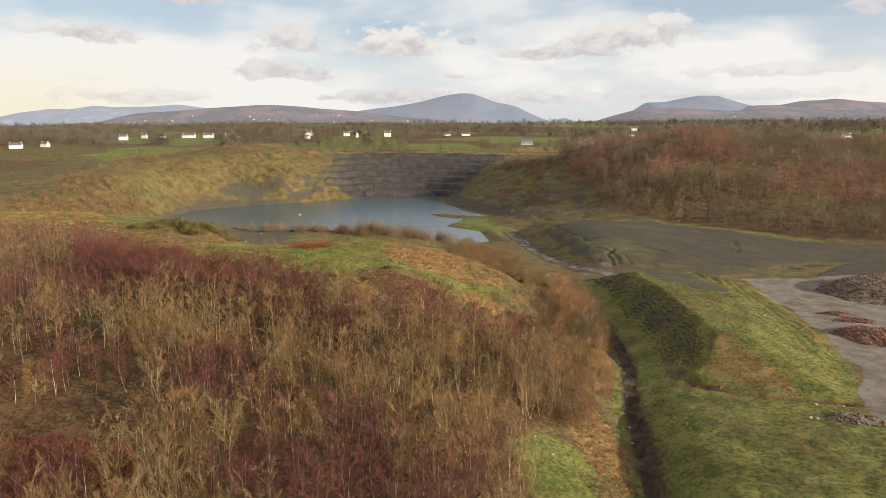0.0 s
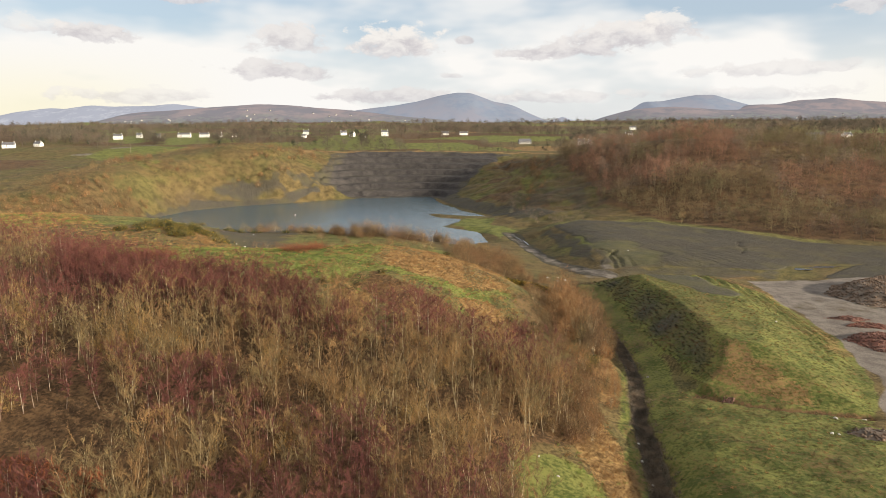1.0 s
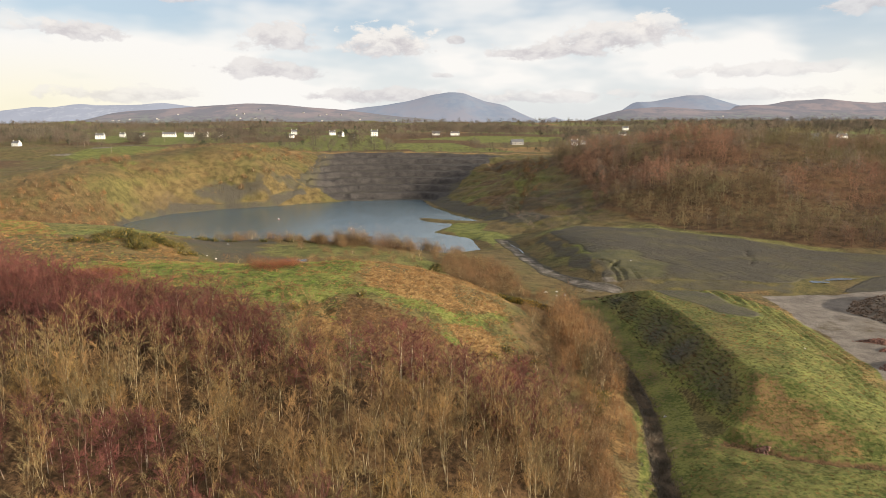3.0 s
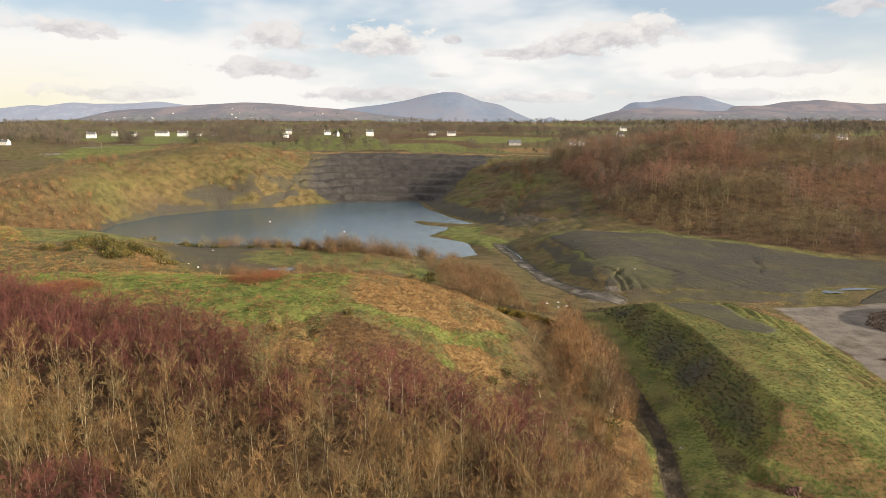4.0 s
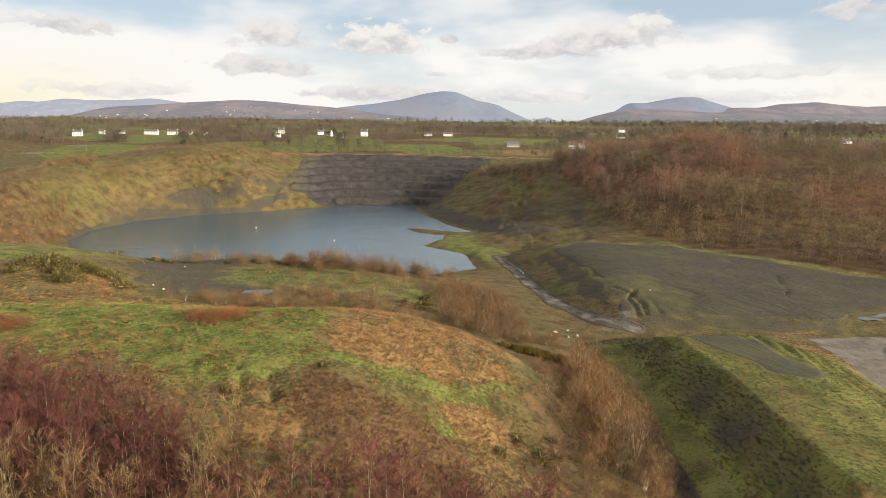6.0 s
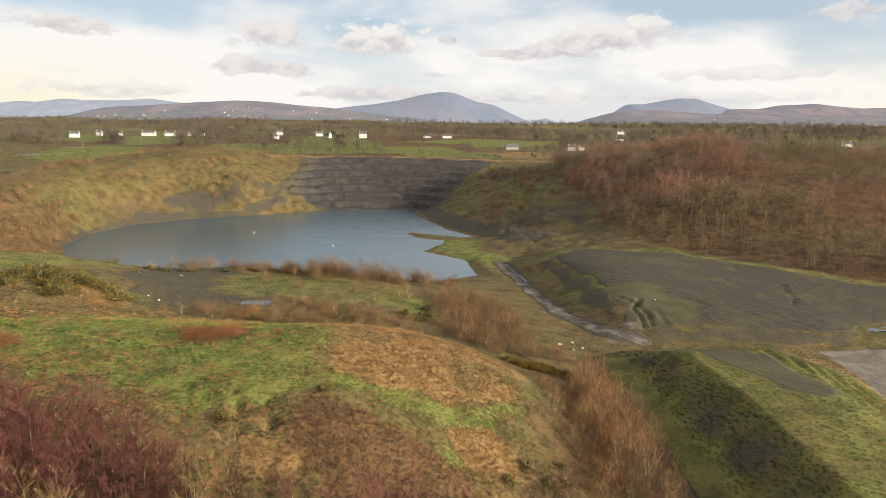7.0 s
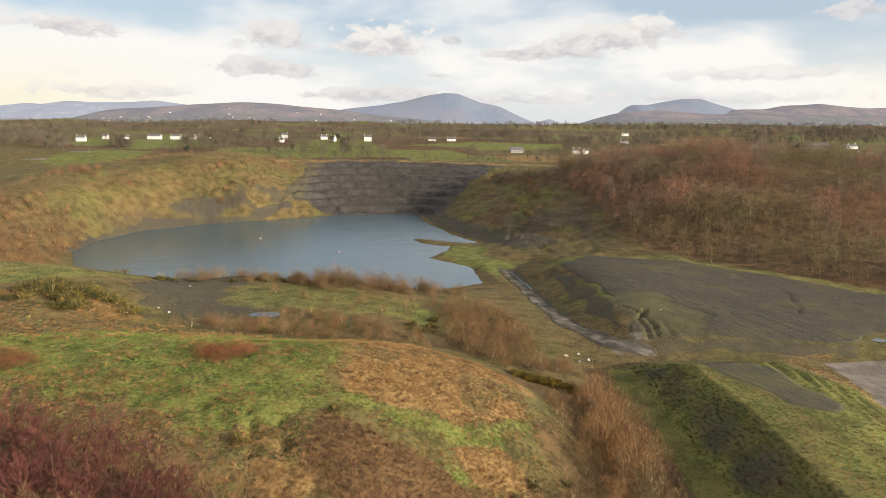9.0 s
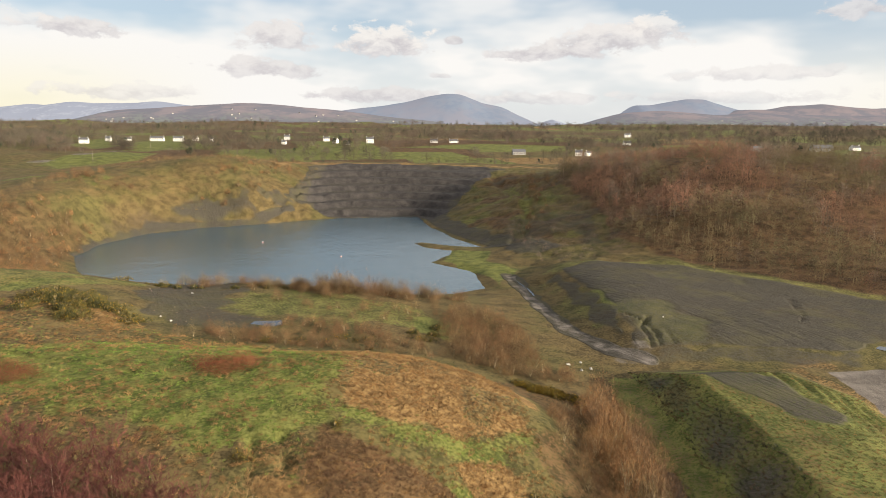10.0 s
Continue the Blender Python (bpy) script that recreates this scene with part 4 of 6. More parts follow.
def alder(seed, h=5.6, stems=2):
    return branchy(seed, h, stems, 0.26, 14, 5, 15, 1.3, 0.25, 0.052, 0.05, False, 0.6, 1.5, 0.75)


def dome(seed, h, wide=0.5, n=500, stems=8, width=0.03, thick=0.03):
    """A rounded bare shrub: stems fanning from one stool into a full soft head of fine twigs."""
    r = np.random.default_rng(seed)
    d = unit(r.normal(size=(n, 3)))
    d[:, 2] = np.abs(d[:, 2])
    a = np.arctan2(d[:, 1], d[:, 0])
    lobe = 1 + 0.20 * np.sin(3 * a + r.random() * 6) + 0.16 * np.sin(5 * a + 4 * d[:, 2] + r.random() * 6)
    p = d * ((0.30 + 0.70 * r.random(n) ** 0.55) * lobe)[:, None] * [h * wide, h * wide, h * 0.9]
    p[:, 2] += 0.06 * h
    way = unit(unit(p) * [0.9, 0.9, 0.9] + r.normal(0, 0.48, (n, 3)) + [0, 0, 0.22])
    ln = h * (0.07 + 0.11 * r.random(n))
    wood = []
    for i in range(stems):
        e = unit(np.array([math.cos(i * 2.4), math.sin(i * 2.4), 0.9 + 1.8 * r.random()]))
        tip = e * [h * wide, h * wide, h * 0.9] * (0.75 + 0.2 * r.random())
        wood.append(tube([(0, 0, 0), tip * [0.35, 0.35, 0.5], tip], [thick, thick * 0.6, 0.004], 3))
    return merge(wood), blades(p - way * (ln * 0.4)[:, None], way, ln, width * (0.6 + 0.8 * r.random(n)), r)


def bush(seed, rad=1.2, h=1.3, n=260, width=0.09, length=0.45):
    """A dense rounded bush of short spiny shoots on a few woody stems."""
    r = np.random.default_rng(seed)
    lob = r.normal(0, 0.45, (5, 3)) * [rad, rad, 0]
    c = lob[r.integers(0, 5, n)]
    d = unit(r.normal(size=(n, 3)) * [1, 1, 0.8] + [0, 0, 0.35])
    k = (0.45 + 0.5 * r.random(n))[:, None]
    b = c + d * k * [rad * 0.7, rad * 0.7, h * 0.75]
    b[:, 2] = np.abs(b[:, 2])
    wood = merge([tube([(0, 0, 0), tuple(x * 0.6 + np.array([0, 0, h * 0.6]))], [0.05, 0.02], 3) for x in lob])
    return wood, blades(b, unit(d + [0, 0, 0.4]), length * (0.6 + 0.7 * r.random(n)), width * (0.6 + 0.8 * r.random(n)), r)


def tuft(seed, n=8, h=0.5, w=0.11, spread=0.5):
    r = np.random.default_rng(seed)
    b = r.normal(0, 0.16, (n, 3)) * [1, 1, 0]
    d = unit(r.normal(0, spread, (n, 3)) * [1, 1, 0.1] + [0, 0, 0.9])
    return blades(b, d, h * (0.6 + 0.6 * r.random(n)), w * (0.6 + 0.8 * r.random(n)), r)


def far_tree(seed, h=7.0, n=70, width=0.35, trunk=True, squat=0.42):
    """A bare round-headed tree as it shows from far away: short trunk, many twig sprays, gaps between."""
    r = np.random.default_rng(seed)
    d = unit(r.normal(size=(n, 3)) + [0, 0, 0.25])
    k = (0.35 + 0.6 * r.random(n))[:, None]
    b = np.array([0, 0, h * 0.50]) + d * k * [h * squat, h * squat, h * 0.44]
    parts = [blades(b, unit(d + [0, 0, 0.7]), h * 0.17 * (0.6 + 0.8 * r.random(n)), width * (0.5 + 0.9 * r.random(n)), r)]
    if trunk:
        parts.append(tube([(0, 0, -0.3), (0.03 * h, 0, h * 0.35), (0, 0.02 * h, h * 0.8)], [0.025 * h, 0.018 * h, 0.006 * h], 4))
        for i in range(4):
            a = r.random() * 6.28
            parts.append(tube([(0, 0, h * 0.3), (math.cos(a) * h * squat * 0.7, math.sin(a) * h * squat * 0.7, h * 0.75)], [0.012 * h, 0.004 * h], 3))
    return merge(parts)


def hill_tree(seed, h=6.5, n=104):
    """A slender bare tree of the far wood: an upright stem and a rounded head of rising twigs."""
    r = np.random.default_rng(seed)
    t = np.linspace(0, 1, 3)
    parts = [tube(np.stack([h * 0.05 * r.normal() * t, h * 0.05 * r.normal() * t, h * t * 0.9], 1), 0.09 * (1 - 0.8 * t), 3)]
    q = 0.2 + 0.75 * r.random(n)
    w = np.sin(math.pi * np.clip(0.1 + 0.85 * q, 0, 1)) * 0.27 * h
    a, k = r.random(n) * 2 * math.pi, np.sqrt(r.random(n))
    b = np.stack([np.cos(a) * k * w, np.sin(a) * k * w, h * q * 0.92], 1)
    parts.append(blades(b, unit(b * [0.6, 0.6, 0] + r.normal(0, 0.6, (n, 3)) + [0, 0, 0.55]), 0.7 + 1.0 * r.random(n), 0.07 + 0.08 * r.random(n), r))
    return merge(parts)


def strewn(shapes, xs, ys, zs, scale, seed=1, upright=0.0):
    """Join many turned and scaled copies of a few shapes into one array mesh."""
    r = np.random.default_rng(seed)
    vs, fs, k = [], [], 0
    which = r.integers(0, len(shapes), len(xs))
    turn = r.random(len(xs)) * 2 * math.pi
    for s, (v, f) in enumerate(shapes):
        idx = np.where(which == s)[0]
        if not len(idx):
            continue
        c, sn, sc = np.cos(turn[idx]), np.sin(turn[idx]), np.asarray(scale)[idx]
        X = (v[None, :, 0] * c[:, None] - v[None, :, 1] * sn[:, None]) * sc[:, None] + xs[idx, None]
        Y = (v[None, :, 0] * sn[:, None] + v[None, :, 1] * c[:, None]) * sc[:, None] + ys[idx, None]
        Z = v[None, :, 2] * sc[:, None] + zs[idx, None]
        vs.append(np.stack([X, Y, Z], -1).reshape(-1, 3))
        fs.append((f[None] + (np.arange(len(idx)) * len(v))[:, None, None] + k).reshape(-1, 3))
        k += len(idx) * len(v)
    return np.concatenate(vs), np.concatenate(fs)


def scatter(poly, cell, seed, jitter=0.85):
    """Points spread over a polygon, one to a cell."""
    r = np.random.default_rng(seed)
    px, py = [p[0] for p in poly], [p[1] for p in poly]
    X, Y = np.meshgrid(np.arange(min(px), max(px), cell), np.arange(min(py), max(py), cell))
    x = X.ravel() + (r.random(X.size) - 0.5) * 2 * cell * jitter * 0.6
    y = Y.ravel() + (r.random(X.size) - 0.5) * 2 * cell * jitter * 0.6
    keep = signed(x, y, poly) > 0
    return x[keep], y[keep]


def stuff(name, arrays, material, label, category):
    v, f = arrays
    return tagged(new(name, mesh_from(name, v, f, material)), label, category, kind="stuff")


def part(name, me, parent, label=""):
    ob = new(name, me)
    ob.parent = parent
    return tagged(ob, label)


def plant(name, shape, mats, label, category, group, parts=("trunk", "crown")):
    """One plant: an empty at its foot with its woody stems and its crown as parts."""
    root = tagged(new(name), label, category, group)
    for (v, f), m, nm in zip(shape, mats, parts):
        part(nm, mesh_from(nm, v, f, m), root)
    return root


def planted(root, x, y, z, s, turn, first):
    m = pose(x, y, z, 0, 0, turn)
    if first:
        root.matrix_basis = m @ Matrix.Scale(s, 4)
        return root
    o = copy_thing(root, m)
    o.scale = (s, s, s)
    return o


def grove(kinds, x, y, z, s, limit, seed):
    """The first `limit` places become single plants; the rest are returned for joining."""
    r = np.random.default_rng(seed)
    used = [False] * len(kinds)
    n = min(limit, len(x))
    for i in range(n):
        k = int(r.integers(0, len(kinds)))
        planted(kinds[k], float(x[i]), float(y[i]), float(z[i]), float(s[i]), float(r.random() * 360), not used[k])
        used[k] = True
    return slice(n, None)


# ---- the wood on the near bank ----
LB = "bare birch with a pale stem and red-brown twigs"
LT = "bare slender alder with pale stems and tan twigs"
birches = [birch(i, 7.0 + 0.4 * i, 17, 17, 0.27) for i in range(6)]
alders = [alder(20 + i, 8.0 + 0.5 * i, 1 + (i % 3) // 2) for i in range(6)] + [dome(40, 5.0, 0.42, 900, 14, 0.026)]
thin_birches = [birch(10 + i, 6.4 + 0.4 * i, 11, 12, 0.27) for i in range(6)]
thin_alders = [branchy(30 + i, 7.6 + 0.5 * i, 1, 0.26, 11, 5, 9, 1.3, 0.27, 0.05, 0.05, False, 0.6, 2.2, 0.75) for i in range(6)]
wx, wy = scatter(WOOD, 2.6, 3)
keep = (wy > 57) & (wx > -112)
wx, wy = wx[keep], wy[keep]
edge_d = signed(wx, wy, WOOD)
wz = land(wx, wy) - 0.08
# red birches fill the crest and the lower left, tan alders the middle of the slope
redness = fbm(wx, wy, 22, 44, 3) * 1.9 + 0.75 * sstep(16, 5, edge_d) * sstep(92, 108, wy) - 0.25 * sstep(-24, -34, wx) * sstep(112, 104, wy) + 1.6 * sstep(-70, -60, wx) * sstep(-12, -20, wx) * sstep(106, 115, wy) - 0.32
glade = (np.hypot((wx + 50) / 1.3, wy - 80) < 8.5) | (np.hypot(wx + 62, wy - 92) < 4) | (np.hypot(wx + 41, wy - 78) < 5)
redness[np.hypot(wx + 52, wy - 63) < 13] = 2.0
redness = redness + 0.7 * sstep(-14, -4, wx) * sstep(94, 104, wy) - 0.9 * sstep(11, 5, np.hypot(wx + 48, wy - 103))
isred = redness + 0.22 * rng.normal(size=len(wx)) > 0.0
ws = (0.66 + 0.42 * rng.random(len(wx))) * np.interp(edge_d, [0, 4], [1.0, 1.0]) * (1 + 0.25 * fbm(wx, wy, 13, 81, 2))
near_first = np.argsort(np.hypot(wx, wy - 40) + rng.random(len(wx)) * 14)
red = [i for i in near_first if isred[i] and not glade[i]]
tan = [i for i in near_first if not isred[i] and not glade[i]]
b_plants = [plant("birch_tree", b, (M_BARK if i % 3 == 0 else M_BARK_DULL, M_BIRCH_TWIG), LB, "tree", "birches of the wooded bank") for i, b in enumerate(birches)]
t_plants = [plant("alder_tree", b, (M_BARK_TAN, M_GOLD_TWIG if i == 6 else M_TAN_TWIG), LT, "tree", "alders of the wooded bank") for i, b in enumerate(alders)]
rest = grove(b_plants, wx[red], wy[red], wz[red], ws[red], 290, 1)
r_ = np.array(red)[rest]
if len(r_):
    stuff("birch_thicket", strewn([b[1] for b in thin_birches], wx[r_], wy[r_], wz[r_], ws[r_], 5), M_BIRCH_TWIG, "dense thicket of bare red-brown birch twigs", "trees")
    stuff("birch_stems", strewn([b[0] for b in thin_birches], wx[r_], wy[r_], wz[r_], ws[r_], 5), M_BARK_DULL, "slender birch stems of the thicket", "trees")
rest = grove(t_plants, wx[tan], wy[tan], wz[tan], ws[tan], 290, 2)
t_ = np.array(tan)[rest]
if len(t_):
    stuff("alder_thicket", strewn([b[1] for b in thin_alders], wx[t_], wy[t_], wz[t_], ws[t_], 6), M_TAN_TWIG, "dense thicket of bare tan alder twigs", "trees")
    stuff("alder_stems", strewn([b[0] for b in thin_alders], wx[t_], wy[t_], wz[t_], ws[t_], 6), M_BARK_TAN, "pale alder stems of the thicket", "trees")
# golden willows standing out of the wood
gold = [plant("golden_willow", dome(46 + i, 6.0 + 0.5 * i, 0.40, 1500, 16, 0.024), (M_BARK_TAN, M_GOLD_TWIG), "full rounded willow with golden-tan bare twigs", "tree", "golden willows of the bank", ("stem", "crown")) for i in range(2)]
G_ = np.array([(-12, 89.5, 1.0), (-52, 103, 1.15), (-48, 105, 1.0), (-45, 101, 1.1), (-49, 100, 0.9), (-42, 104, 0.8), (-59, 88.5, 0.85), (-54, 74, 0.8), (-34, 110, 0.8), (-26, 101, 0.7), (-69, 112, 1.1), (-73, 116, 1.0), (-66, 108, 0.9), (2, 101, 0.8), (-22, 78, 0.6)])
grove(gold, G_[:, 0], G_[:, 1], land(G_[:, 0], G_[:, 1]) - 0.1, G_[:, 2], 20, 8)
# young birches crowd the wood's upper edge
yx, yy = scatter(WOOD, 1.6, 17)
yd = signed(yx, yy, WOOD)
k = (yd < 12) & (yy > 96) & (yx > -75) & (yx < 16) & ((fbm(yx, yy, 14, 5, 2) > -0.25) | (yy > 112))
yx, yy = yx[k], yy[k]
stuff("young_birches", strewn([b[1] for b in thin_birches], yx, yy, land(yx, yy) - 0.1, (0.5 + 0.35 * rng.random(len(yx))) * np.where((yx < -18) & (yy > 110), 1.25, 1.0), 15), M_BIRCH_TWIG, "young purple-red birches crowding the wood's edge", "trees")
# undergrowth of the wood
scrubs = [dome(60 + i, 1.7, 0.7, 70, 4, 0.035, 0.012)[1] for i in range(4)]
ux, uy = scatter(WOOD, 1.9, 8)
k = (uy > 56) & (ux > -112)
ux, uy = ux[k], uy[k]
stuff("undergrowth", strewn(scrubs, ux, uy, land(ux, uy) - 0.05, 0.5 + 0.7 * rng.random(len(ux)), 9), M_BROWN_TWIG, "brown bramble and low scrub under the trees", "undergrowth")
# russet bracken at the foot of the bank
fx, fy = scatter([(-68, 52), (-35, 52), (-35, 70), (-40, 77), (-52, 80), (-66, 76)], 0.9, 12)
stuff("dead_bracken", strewn([tuft(i, 14, 1.3, 0.12, 0.8) for i in range(4)], fx, fy, land(fx, fy), 0.6 + 0.7 * rng.random(len(fx)), 3), M_RUST,
      "rust-red dead bracken below the wooded bank", "bracken")

# ---- scrub along the bank, in the hollow and by the pond ----
LS = "bare orange-brown willow scrub beside the ditch"
OMATS = (M_ORANGE_TWIG, M_TAN_TWIG, M_ORANGE_TWIG, M_BROWN_TWIG)
o_plants = [plant("willow_shrub", dome(90 + i, 5.2 + 0.6 * i, 0.42, 1500, 14, 0.034), (M_BARK_TAN, OMATS[i]), LS, "shrub", "shrubs along the bank", ("stem", "crown")) for i in range(4)]
ox, oy = scatter([(23, 103), (29, 106), (34, 128), (37, 160), (36, 178), (27, 172), (26, 150), (25, 128)], 2.9, 4)
od = np.argsort(-oy)
ox, oy = ox[od], oy[od]
grove(o_plants, ox, oy, land(ox, oy) - 0.1, (0.45 + 0.6 * rng.random(len(ox))) * np.interp(oy, [100, 125, 138, 170], [0.5, 0.8, 1.3, 1.2]), 200, 3)
LH = "bare brown scrub bush on the rough ground"
h_shapes = [dome(120 + i, 2.7 + 0.4 * i, 0.54, 620, 9, 0.04, 0.02) for i in range(4)]
h_plants = [plant("scrub_bush", b, (M_BARK_TAN, M_SCRUB if i % 2 else M_TAN_TWIG), LH, "shrub", "scrub of the hollow", ("stem", "crown")) for i, b in enumerate(h_shapes)]
hx, hy = [], []
for poly, cell, sd in (([(6, 188), (16, 182), (26, 198), (24, 222), (17, 242), (8, 242), (4, 215)], 2.5, 1), ([(-44, 184), (-5, 183), (4, 191), (-8, 203), (-24, 213), (-36, 212)], 2.7, 2),
                       ([(-20, 212), (4, 204), (12, 250), (-10, 250), (-40, 246), (-50, 236)], 6.5, 8), ([(-80, 244), (-50, 252), (-40, 262), (-78, 254)], 3.6, 9), ([(16, 184), (24, 183), (32, 183), (31, 196), (25, 193), (18, 190)], 2.7, 10), ([(16, 118), (24, 116), (28, 150), (26, 168), (20, 164), (20, 140)], 2.6, 4), ([(-52, 186), (-36, 190), (-36, 198), (-50, 199)], 3.0, 6),
                       ([(8, 96), (14, 90), (20, 88), (24, 100), (28, 118), (12, 116), (6, 108)], 1.9, 5)):
    a, b = scatter(poly, cell, sd)
    hx.append(a)
    hy.append(b)
hx, hy = np.concatenate(hx), np.concatenate(hy)
hs = 0.55 + 0.6 * rng.random(len(hx))
hs[(hx > 4) & (hy > 190) & (hy < 240)] *= 1.35
hs[hy > 244] *= 1.15
hs[(hx < 6) & (hy < 216)] *= 0.85
for cx_, cy_, n_, sp_, sc_ in ((-27, 247, 22, 4.0, 1.3), (-13, 251, 20, 4.5, 1.05), (0, 256, 12, 3.0, 1.05), (-48, 250, 20, 5.0, 0.75), (-38, 249, 18, 4.0, 0.95), (9, 262, 8, 2.5, 0.9), (-66, 247, 3, 1.0, 1.0)):
    hx, hy = np.append(hx, cx_ + rng.normal(0, sp_, n_)), np.append(hy, cy_ + rng.normal(0, 1.8, n_))
    hs = np.append(hs, 1.3 * sc_ * (0.65 + 0.5 * rng.random(n_)))
perm = rng.permutation(len(hx))
hx, hy, hs = hx[perm], hy[perm], hs[perm]
hz = land(hx, hy) - 0.08
rest = grove(h_plants, hx, hy, hz, hs, 280, 4)
if len(hx) > 280:
    stuff("scrub_thicket", strewn([b[1] for b in h_shapes], hx[rest], hy[rest], hz[rest], hs[rest], 6), M_SCRUB, "thicket of bare brown scrub in the hollow", "shrubs")

# taller copper scrub on the pond's western bank and along the slope above it
c_plants = [plant("copper_bush", dome(150 + i, 4.2 + 0.5 * i, 0.5, 620, 7, 0.06, 0.04), (M_BARK_TAN, M_SCRUB if i else M_ORANGE_TWIG), "bare copper-brown bush on the pond's grassy bank", "shrub", "bushes of the western bank", ("stem", "crown")) for i in range(3)]
cx_, cy_ = [], []
for poly, cell, sd in (([(-205, 350), (-192, 385), (-177, 404), (-170, 375), (-156, 330), (-150, 300), (-180, 290), (-215, 320)], 5.6, 1), ([(-240, 452), (-205, 474), (-190, 436), (-200, 428)], 6.0, 2),
                       ([(-188, 440), (-176, 458), (-172, 450), (-184, 434)], 5.0, 3), ([(-150, 482), (-128, 500), (-108, 530), (-100, 560), (-115, 560), (-135, 515)], 6.5, 4), ([(-150, 470), (-122, 488), (-108, 505), (-112, 490), (-130, 472)], 5.5, 5),
                       ([(48, 395), (60, 400), (88, 500), (78, 560), (62, 540), (66, 470)], 7.5, 6)):
    a, b = scatter(poly, cell, 160 + sd)
    cx_, cy_ = cx_ + list(a), cy_ + list(b)
cx_, cy_ = np.array(cx_), np.array(cy_)
grove(c_plants, cx_, cy_, land(cx_, cy_) - 0.15, 0.45 + 0.75 * rng.random(len(cx_)), 260, 7)

# gorse
LG = "dense dark green gorse bush with yellow flowers"


def gorse_bush(seed, bloom=80, label=LG):
    w, g = bush(seed, 1.3, 1.5, 420, 0.10, 0.40)
    _, fl = bush(seed, 1.42, 1.62, bloom, 0.075, 0.10)
    root = tagged(new("gorse_bush"), label, "shrub", "gorse on the rough ground")
    for nm, (v, f), m in (("stem", w, M_BARK_TAN), ("crown", g, M_GORSE), ("blossom", fl, M_FLOWER)):
        part(nm, mesh_from(nm, v, f, m), root)
    return root


g_plants = [gorse_bush(i) for i in range(4)]
places = []
for x0, y0, x1, y1, n, sp in ((-86, 197, -66, 193, 46, 5.0), (-12, 178, 6, 176, 9, 1.0), (-86, 240, -66, 243, 8, 1.5), (-56, 249, -20, 254, 14, 2.0),
                              (24, 112, 30, 134, 14, 2.0), (-4, 200, 4, 218, 7, 2.5), (12, 128, 20, 140, 5, 3.0), (-34, 188, -12, 200, 6, 4)):
    for i in range(n):
        t = (i + 0.5) / n
        places.append((x0 + (x1 - x0) * t + rng.normal(0, sp * 0.6), y0 + (y1 - y0) * t + rng.normal(0, sp), (1.1 if n == 46 else 0.6) + 0.7 * rng.random()))
places += [(-12.2, 134.6, 0.75), (-22.3, 126.2, 0.9), (-78, 241.5, 1.2)]
P_ = np.array(places)
bloom = [gorse_bush(30 + i, 420, "low gorse bush thick with yellow blossom") for i in range(2)]
t = (np.arange(22) + 0.5) / 22
bx_, by_ = 17.5 + 13 * t + rng.normal(0, 0.5, 22), 178.0 - 3 * t + rng.normal(0, 0.7, 22)
grove(bloom, bx_, by_, land(bx_, by_) - 0.05, 0.8 + 0.5 * rng.random(22), 22, 6)
grove(g_plants, P_[:, 0], P_[:, 1], land(P_[:, 0], P_[:, 1]) - 0.05, P_[:, 2], 300, 5)

# red low scrub patches on the grass
for poly, nm in (([(-37, 155), (-29, 156), (-25, 150), (-29, 147), (-34, 148)], 1), ([(-75, 150), (-64, 146), (-58, 150), (-66, 156)], 2)):
    a, b = scatter(poly, 0.65, nm)
    stuff("low_scrub", strewn(scrubs, a, b, land(a, b), 0.8 + 0.4 * rng.random(len(a)), nm), M_RUST, "patch of low red-brown scrub on the grass", "scrub")

# ---- grass ----
straw_t = [tuft(200 + i, 24, 0.46, 0.042, 0.8) for i in range(5)]
green_t = [tuft(220 + i, 15, 0.27, 0.045, 0.8) for i in range(5)]
MEADOW = [(-100, 150), (-60, 133), (-31, 119), (-21, 110), (-15, 106), (4, 106), (13, 96), (20, 62), (24, 62), (26, 100), (20, 120), (16, 150), (14, 172), (-10, 176), (-60, 190), (-100, 200), (-130, 235), (-170, 220)]
mx, my = scatter(MEADOW, 0.56, 31, 1.0)
ma, mb = covers(mx, my, mx)
roll = rng.random(len(mx))
st = roll < np.clip(0.17 + 0.8 * ma[:, 1] - 0.12 * ma[:, 0] + 0.35 * (vnoise(mx, my, 3, 3) > 0.25), 0.04, 0.9)
gr = ~st & (rng.random(len(mx)) < np.clip(0.15 + ma[:, 0], 0, 0.9)) & (mb[:, 2] < 0.5)
br = ~st & ~gr & (mb[:, 2] > 0.4)
mz = land(mx, my)
for nm, sel, shp, mat, lab in (("dry_grass", st, straw_t, M_STRAW, "tussocks of pale dry grass on the mound"), ("green_grass", gr, green_t, M_GREEN, "short green grass on the mound"),
                               ("brown_stalks", br, straw_t, M_BROWN_TWIG, "brown dead stalks on the mound's flank")):
    stuff(nm, strewn(shp, mx[sel], my[sel], mz[sel], 0.6 + 0.8 * rng.random(sel.sum()), 4), mat, lab, "grass")
VERGE = [(31, 70), (33, 92), (36, 108), (44, 116), (52, 123), (55, 147), (52, 182), (62, 190), (72, 193), (88, 180), (85, 142), (76, 117), (66, 99), (66, 88), (76, 64)]
mx, my = scatter(VERGE, 0.9, 33, 1.0)
ma, mb = covers(mx, my, mx)
ok = (ma[:, 2] < 0.4) & (mb[:, 0] < 0.4)
mx, my = mx[ok], my[ok]
mz = land(mx, my)
